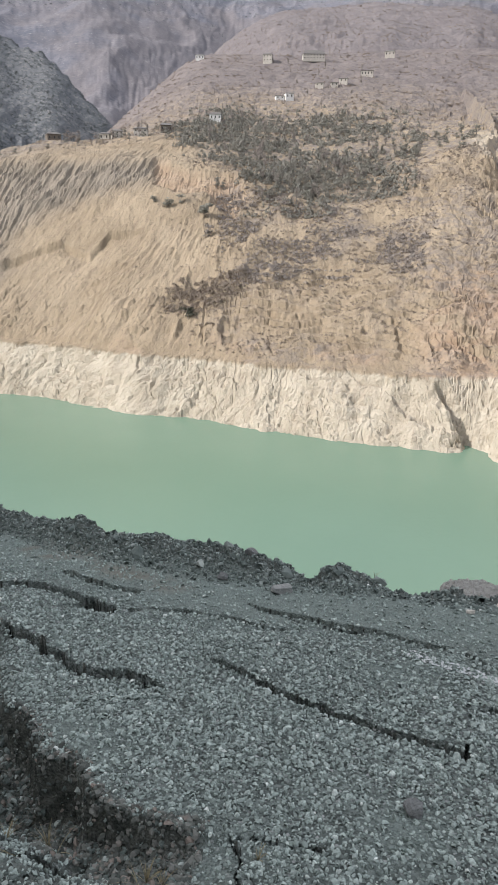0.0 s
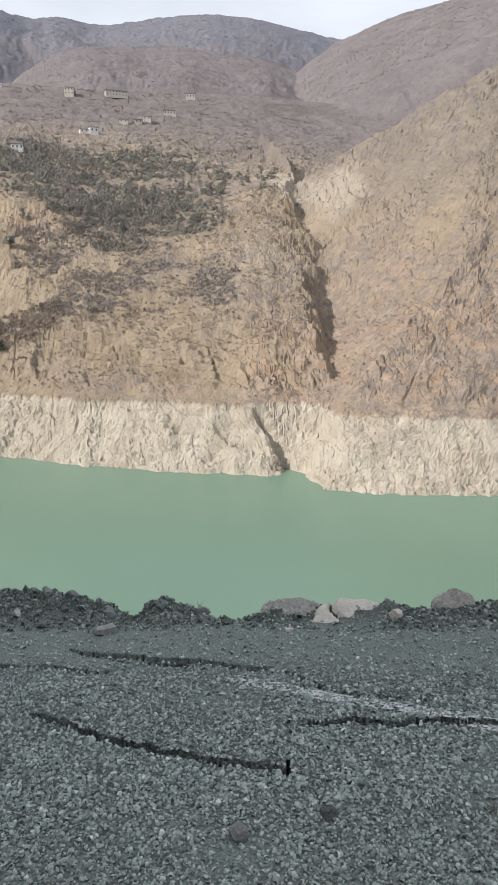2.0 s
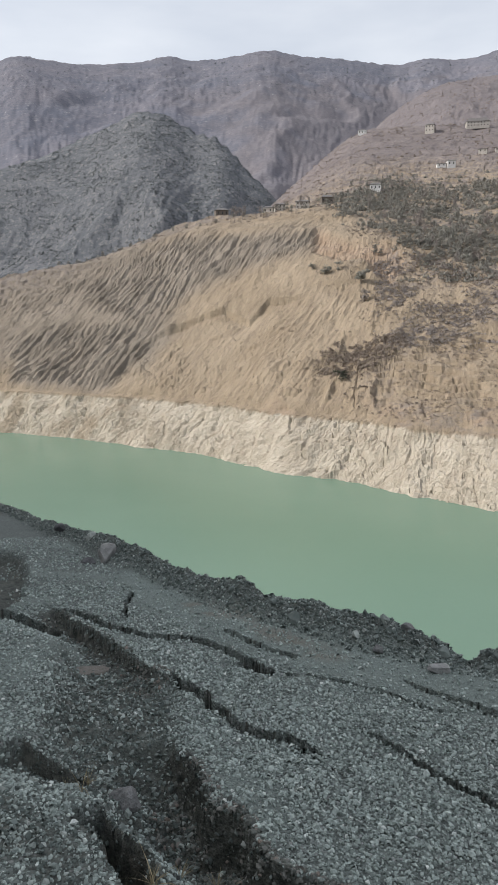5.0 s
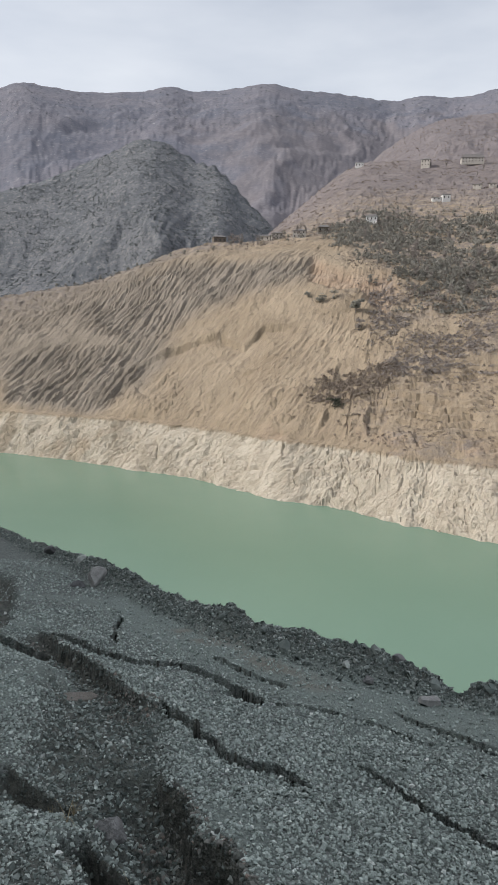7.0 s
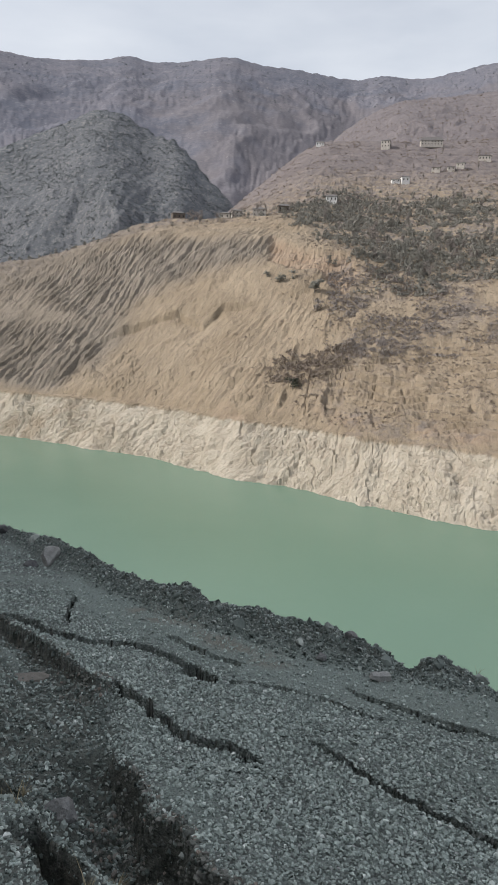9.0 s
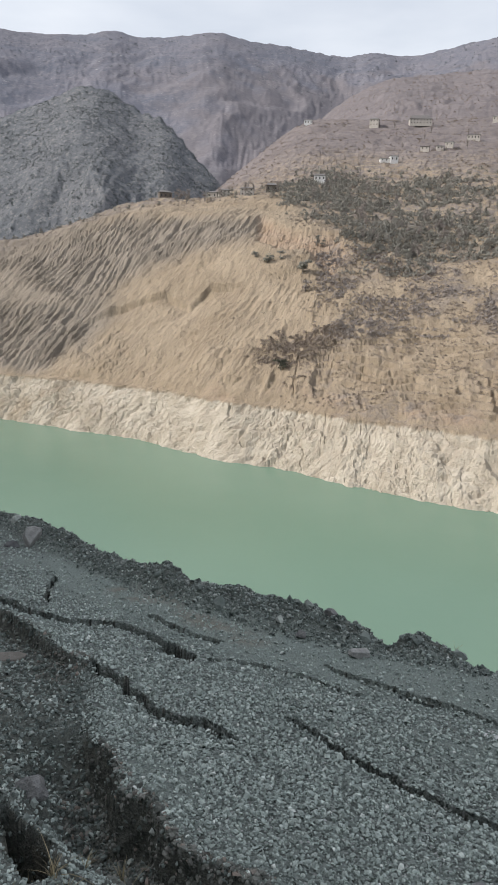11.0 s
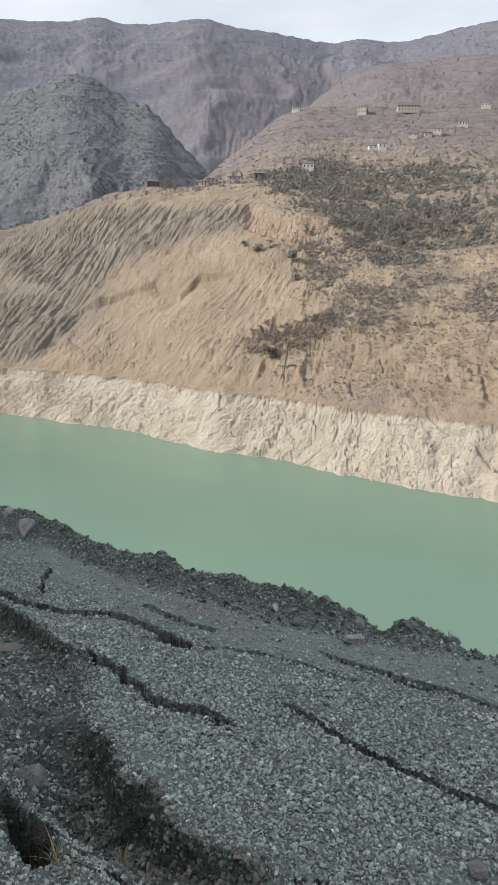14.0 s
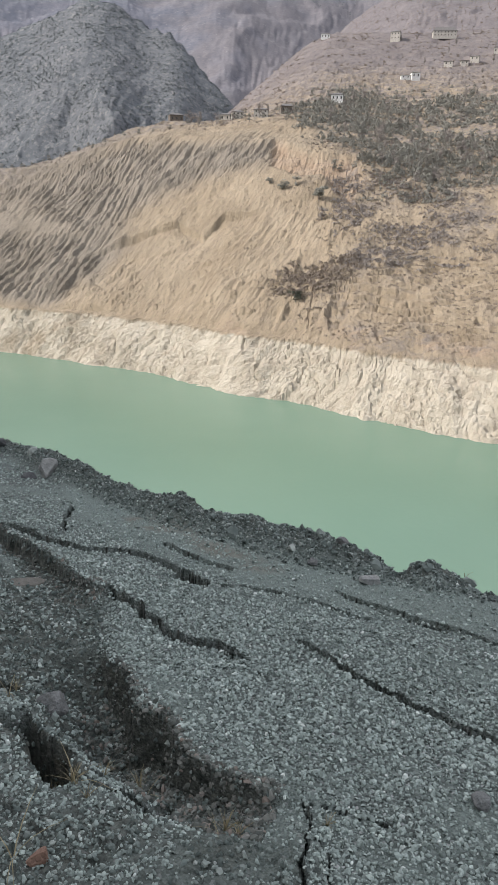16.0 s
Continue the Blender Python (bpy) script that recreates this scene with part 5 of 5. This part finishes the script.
def heaped_rubble(count, size, spread, reach, seed, name, label):
    """Broken stones heaped along the road's edge."""
    rr = np.random.RandomState(seed)
    x = -10.5 + 14.2 * rr.uniform(0, 1, count) ** 0.8
    y = crest_y(x) + rr.uniform(-reach, 0.3, count)
    keep = rr.uniform(0, 1, count) < smooth(crest_y(x) - y, reach, reach * 0.6)
    keep &= (((x - 2.3) / 0.4) ** 2 + ((y - 4.9) / 0.28) ** 2 > 1) & (((x - 3.2) / 0.22) ** 2 + ((y - 4.85) / 0.24) ** 2 > 1) & (((x - 1.92) / 0.25) ** 2 + ((y - 5.35) / 0.22) ** 2 > 1)
    x, y = x[keep], y[keep]
    s = np.minimum(size * rr.lognormal(0, spread, len(x)), 3 * size)
    form = (CHIP, CHIP_FACES) if size > 0.03 else (OCTA, OCTA_FACES)
    made = [chips(x, y, near_parts(x, y)[0] + 0.25 * s, s, seed + 1, 0.6, *form)]
    return tagged(new(name, joined(name, made, RUBBLE)), label, "rubble", kind="stuff")


heaped_rubble(22000, 0.0135, 0.5, 0.62, 405, "berm_rubble", "dark broken rubble heaped along the road edge")
heaped_rubble(130, 0.04, 0.4, 0.5, 415, "berm_lumps", "larger dark stones and clods among the rubble")
def off_cracks(x, y):
    return np.minimum.reduce([smooth(to_line(x, y, way)[0], 0.03, 0.06) for way, gap, drop in CRACKS])


def wall_stones(count, seed):
    """Stones and clods sticking out of the trench's broken face."""
    rr = np.random.RandomState(seed)
    pts = np.array(SCARP_UPPER[1:-1] + SCARP[1:-1])
    k = rr.choice([n for n in range(len(pts) - 1) if n != len(SCARP_UPPER) - 3], count)
    t = rr.uniform(0, 1, count)
    p = pts[k] + (pts[k + 1] - pts[k]) * t[:, None]
    way = pts[k + 1] - pts[k]
    way /= np.hypot(*way.T)[:, None]
    off = rr.uniform(-0.05, 0.3, count)
    x, y = p[:, 0] + way[:, 1] * off, p[:, 1] - way[:, 0] * off
    s = np.minimum(0.0105 * rr.lognormal(0, 0.45, count), 0.026)
    made = [chips(x, y, near_parts(x, y)[0] + 0.2 * s, s, seed + 1, 0.5, CHIP, CHIP_FACES)]
    return tagged(new("wall_rubble", joined("wall_rubble", made, CLODS)), "earthy stones sticking out of the trench's broken face", "rubble", kind="stuff")


wall_stones(4600, 421)
strew("trench_rubble", RUBBLE, 27000, (-44, 2), (1.6, 7.0), 1.2, 0.0122, 0.45, lambda x, y, e, f: smooth(e, 0.2, 0.6) * off_cracks(x, y) * (1 - 0.3 * smooth(y + 0.5 * x, 2.0, 1.6)), 407, "dark earth clods and stones in the open trench", 0.2, 0.03)

# ---- single rocks ----
def put_rock(name, x, y, size, mat, seed, label, turn=0, tilt=0, sink=0.25, category="rock", flat=0.0, cuts=7):
    ob = part(name, rock_bmesh(size, seed, cuts, 3, flat), mat)
    ob.matrix_world = pose(x, y, road_z(x, y) + size[2] * (1 - 2 * sink) * 0.8, tilt, tilt * 0.6, turn)
    return tagged(ob, label, category)


put_rock("flat_rock", 0.28, 5.34, (0.105, 0.075, 0.06), PALESTONE, 3, "flat pale-topped rock lying on the fine gravel", 20, 8, 0.15, flat=0.55)
put_rock("boulder", -4.62, 9.3, (0.22, 0.18, 0.19), PALESTONE, 24, "large grey-brown boulder at the rubble's foot", 40, cuts=13)
put_rock("dark_rock", -4.85, 9.1, (0.17, 0.11, 0.07), DARK, 5, "dark angular rock beside the grey boulder", -30)
put_rock("edge_rock", -6.7, 11.7, (0.15, 0.13, 0.12), DARK, 6, "dark pointed rock on the rubble crest")
put_rock("trench_rock", -1.53, 2.80, (0.10, 0.085, 0.075), STONE, 7, "angular grey rock lying in the trench", 15, 12, 0.2)
put_rock("slab_rock", -2.72, 4.78, (0.19, 0.1, 0.05), RUST, 8, "flat brownish slab in the trench", 30, 6, 0.2, flat=0.5)
put_rock("rusty_rock", -0.97, 1.5, (0.05, 0.04, 0.04), plain("red_brown_stone", (0.23, 0.13, 0.095), (0.32, 0.20, 0.15), 20.0, relief=0.006), 9, "small rusty brown rock in the gravel", 0, 0, 0.05, cuts=10)
put_rock("road_stone", 0.67, 2.25, (0.055, 0.045, 0.04), STONE, 10, "fist-sized grey stone on the road", 0, 5, 0.2)
put_rock("road_stone", 1.06, 2.24, (0.05, 0.045, 0.035), DARK, 11, "fist-sized dark stone on the road", 60, 5, 0.2)
put_rock("pale_block", 2.8, 5.0, (0.07, 0.06, 0.07), PALE, 14, "pale upright block on the rubble crest", 15, -12, 0.2, cuts=5)
put_rock("berm_stone", 0.02, 5.95, (0.07, 0.05, 0.05), STONE, 15, "pale stone on the rubble heap")
put_rock("berm_stone", 2.62, 4.62, (0.06, 0.05, 0.055), PALE, 16, "pale angular stone at the heap's foot")
put_rock("berm_stone", -0.25, 5.72, (0.06, 0.05, 0.05), STONE, 17, "grey stone at the heap's foot")
put_rock("berm_stone", 1.72, 4.72, (0.035, 0.03, 0.03), PALE, 18, "small white stone on the heap")


def split_way(t):
    return float(np.interp(t, (-1, -0.5, 0, 0.3, 0.55, 0.8, 1), (-0.02, -0.17, -0.36, -0.43, -0.42, -0.33, -0.2)))


def heap(name, x, y, rx, ry, h, seed, mat, label, power=1.0, grain=0.03, split=False, tilt=0):
    """A low mound with a grainy skin, or a domed slab with a winding crack across it."""
    bm = bmesh.new()
    bmesh.ops.create_grid(bm, x_segments=56, y_segments=56, size=1)
    for v in bm.verts:
        edge = 1 + 0.3 * noise.noise(v.co.normalized() * 1.7 + Vector((seed * 3.1, 0, 0)))
        d = min(1, v.co.length / edge)
        z = h * (1 - d ** (2 * power)) ** 0.8 * (1 + 0.2 * noise.noise(v.co * 2 + Vector((seed, 0, 0)))) + grain * (noise.noise(v.co * 9) + 0.8 * noise.noise(v.co * 19))
        if split:
            z -= 0.06 * max(0.0, 1 - abs(v.co.x - split_way(v.co.y)) / 0.09) ** 0.5
        v.co.z = z - 0.22 * max(0.0, d - 0.93) / 0.07
        v.co.x, v.co.y = v.co.x * rx, v.co.y * ry
    if split:
        gap = [f for f in bm.faces if abs(f.calc_center_median().x / rx - split_way(f.calc_center_median().y / ry)) < 0.04]
        bmesh.ops.delete(bm, geom=gap, context="FACES")
    ob = part(name, bm, mat, smooth_faces=True)
    ob.matrix_world = pose(x, y, float(slope_plane(y)) - 0.03, tilt)
    return tagged(ob, label, "mound" if not split else "rock")


heap("sand_mound", 1.92, 5.3, 0.34, 0.26, 0.09, 1, SAND, "small heap of pale grey sand at the road edge")
heap("pale_slab", 2.36, 4.86, 0.40, 0.27, 0.075, 3, PALE, "pale smooth slab of rock split by a winding crack", 3.0, 0.006, True, 14)
heap("sand_mound", 3.3, 4.8, 0.22, 0.24, 0.17, 2, SAND, "rounded heap of grey sand at the road edge")

# ---- the edge line ----
rows_u = np.linspace(0, 1, 420)
x0, y0, x1, y1 = 0.84, 4.12, 4.2, 0.95
ux, uy = (x1 - x0), (y1 - y0)
ul = math.hypot(ux, uy)
cross = np.linspace(-0.06, 0.06, 15)
gx = x0 + ux * rows_u[:, None] - uy / ul * cross[None] + 0.012 * perlin(rows_u * 22, rows_u * 0, 500)[:, None]
gy = y0 + uy * rows_u[:, None] + ux / ul * cross[None] + 0.012 * perlin(rows_u * 22, rows_u * 0 + 7, 500)[:, None]
gz = near_parts(gx, gy)[0] + 0.006 + 0.004 * perlin(gx * 60, gy * 60, 501)
idx = np.arange(gx.size).reshape(gx.shape)
quads = np.stack([idx[:-1, :-1], idx[1:, :-1], idx[1:, 1:], idx[:-1, 1:]], -1).reshape(-1, 4)
cx, cy = gx[:-1, :-1].ravel(), gy[:-1, :-1].ravel()
worn = fbm(cx * 28, cy * 28, 3, 502) + 0.35 * fbm(cx * 3, cy * 3, 2, 503) - 0.10 + 0.9 * smooth(np.repeat(rows_u[:-1], 14), 0.1, 0.0)
keep = (worn < 0.03) & (near_parts(cx, cy)[1] < 0.25)
me = sheet_mesh("road_marking", np.stack([gx, gy, gz], -1).reshape(-1, 3), quads[keep])
me.materials.append(PAINT)
tagged(new("road_marking", me), "worn white edge line painted on the cracked road", "road marking", kind="structure")

# ---- dry grass in the trench ----
def tuft(x, y, n, length, mat, seed, label, lean=0.8):
    rnd = random.Random(seed)
    bm = bmesh.new()
    for k in range(n):
        a, l = rnd.uniform(0, 6.28), length * rnd.uniform(0.5, 1.1)
        out, w = rnd.uniform(0.1, lean), rnd.uniform(0.0014, 0.003)
        side = Vector((-math.sin(a), math.cos(a), 0)) * w
        last = None
        for s in range(5):
            t = s / 4
            c = Vector((math.cos(a) * out * l * t ** 1.4, math.sin(a) * out * l * t ** 1.4, l * (t - 0.45 * out * t * t)))
            pair = [bm.verts.new(c - side * (1 - 0.85 * t)), bm.verts.new(c + side * (1 - 0.85 * t) + Vector((0, 0, w * 0.6)))]
            if last:
                bm.faces.new((last[0], last[1], pair[1], pair[0]))
            last = pair
    ob = part("grass_tuft", bm, mat)
    ob.location = (x, y, road_z(x, y) - 0.01)
    return tagged(ob, label, "grass", "dry grass tufts")


for n, (x, y, k, l) in enumerate(((-1.32, 2.3, 18, 0.13), (-1.08, 2.03, 26, 0.12), (-0.87, 2.29, 22, 0.14), (-0.39, 1.93, 34, 0.10), (-0.33, 1.9, 24, 0.09), (-1.79, 2.87, 14, 0.14), (-0.98, 1.94, 14, 0.12),
                                  (-2.0, 3.0, 14, 0.13), (0.02, 1.98, 18, 0.07), (1.75, 2.05, 10, 0.12), (-1.05, 2.3, 12, 0.1))):
    tuft(x, y, k, l, STRAW, 600 + n, "tuft of dry straw-coloured grass in the broken ground")
for n, (x, y, k, l) in enumerate(((-1.32, 2.3, 7, 0.24), (-1.06, 2.02, 9, 0.26), (-1.07, 1.5, 6, 0.28), (-0.82, 2.22, 6, 0.2), (-0.42, 1.92, 8, 0.16), (-1.75, 2.72, 6, 0.24), (1.9, 1.95, 14, 0.2), (1.7, 1.9, 10, 0.16))):
    tuft(x, y, k, l, STRAW, 660 + n, "thin long dry grass stalks bent over the ground", 1.5)


def dry_leaf(x, y, length, turn):
    bm = bmesh.new()
    last = None
    for s in range(9):
        t = s / 8
        w = 0.2 * length * math.sin(math.pi * min(1, t * 0.93 + 0.05)) ** 0.8
        up = 0.5 * length * t + 0.12 * length * math.sin(3 * t)
        row = [bm.verts.new((-w, length * 0.8 * t, up + 0.3 * w)), bm.verts.new((0, length * 0.8 * t, up)), bm.verts.new((w, length * 0.8 * t, up + 0.3 * w))]
        if last:
            for k in range(2):
                bm.faces.new((last[k], last[k + 1], row[k + 1], row[k]))
        last = row
    bmesh.ops.solidify(bm, geom=bm.faces[:], thickness=0.002)
    ob = part("dry_leaf", bm, plain("pale_leaf", (0.42, 0.43, 0.33), (0.55, 0.56, 0.44), 30.0, relief=0))
    ob.matrix_world = pose(x, y, road_z(x, y) + 0.005, 0, 0, turn)
    return tagged(ob, "pale dried leaf standing at the edge of the pit", "leaf")


dry_leaf(-1.13, 2.06, 0.11, 20)
tuft(-1.28, 2.13, 5, 0.1, LEAF, 640, "few green blades growing from the open crack", 0.4)
tuft(1.14, 5.62, 9, 0.12, STRAW, 641, "thin dry stalks on the rubble heap")
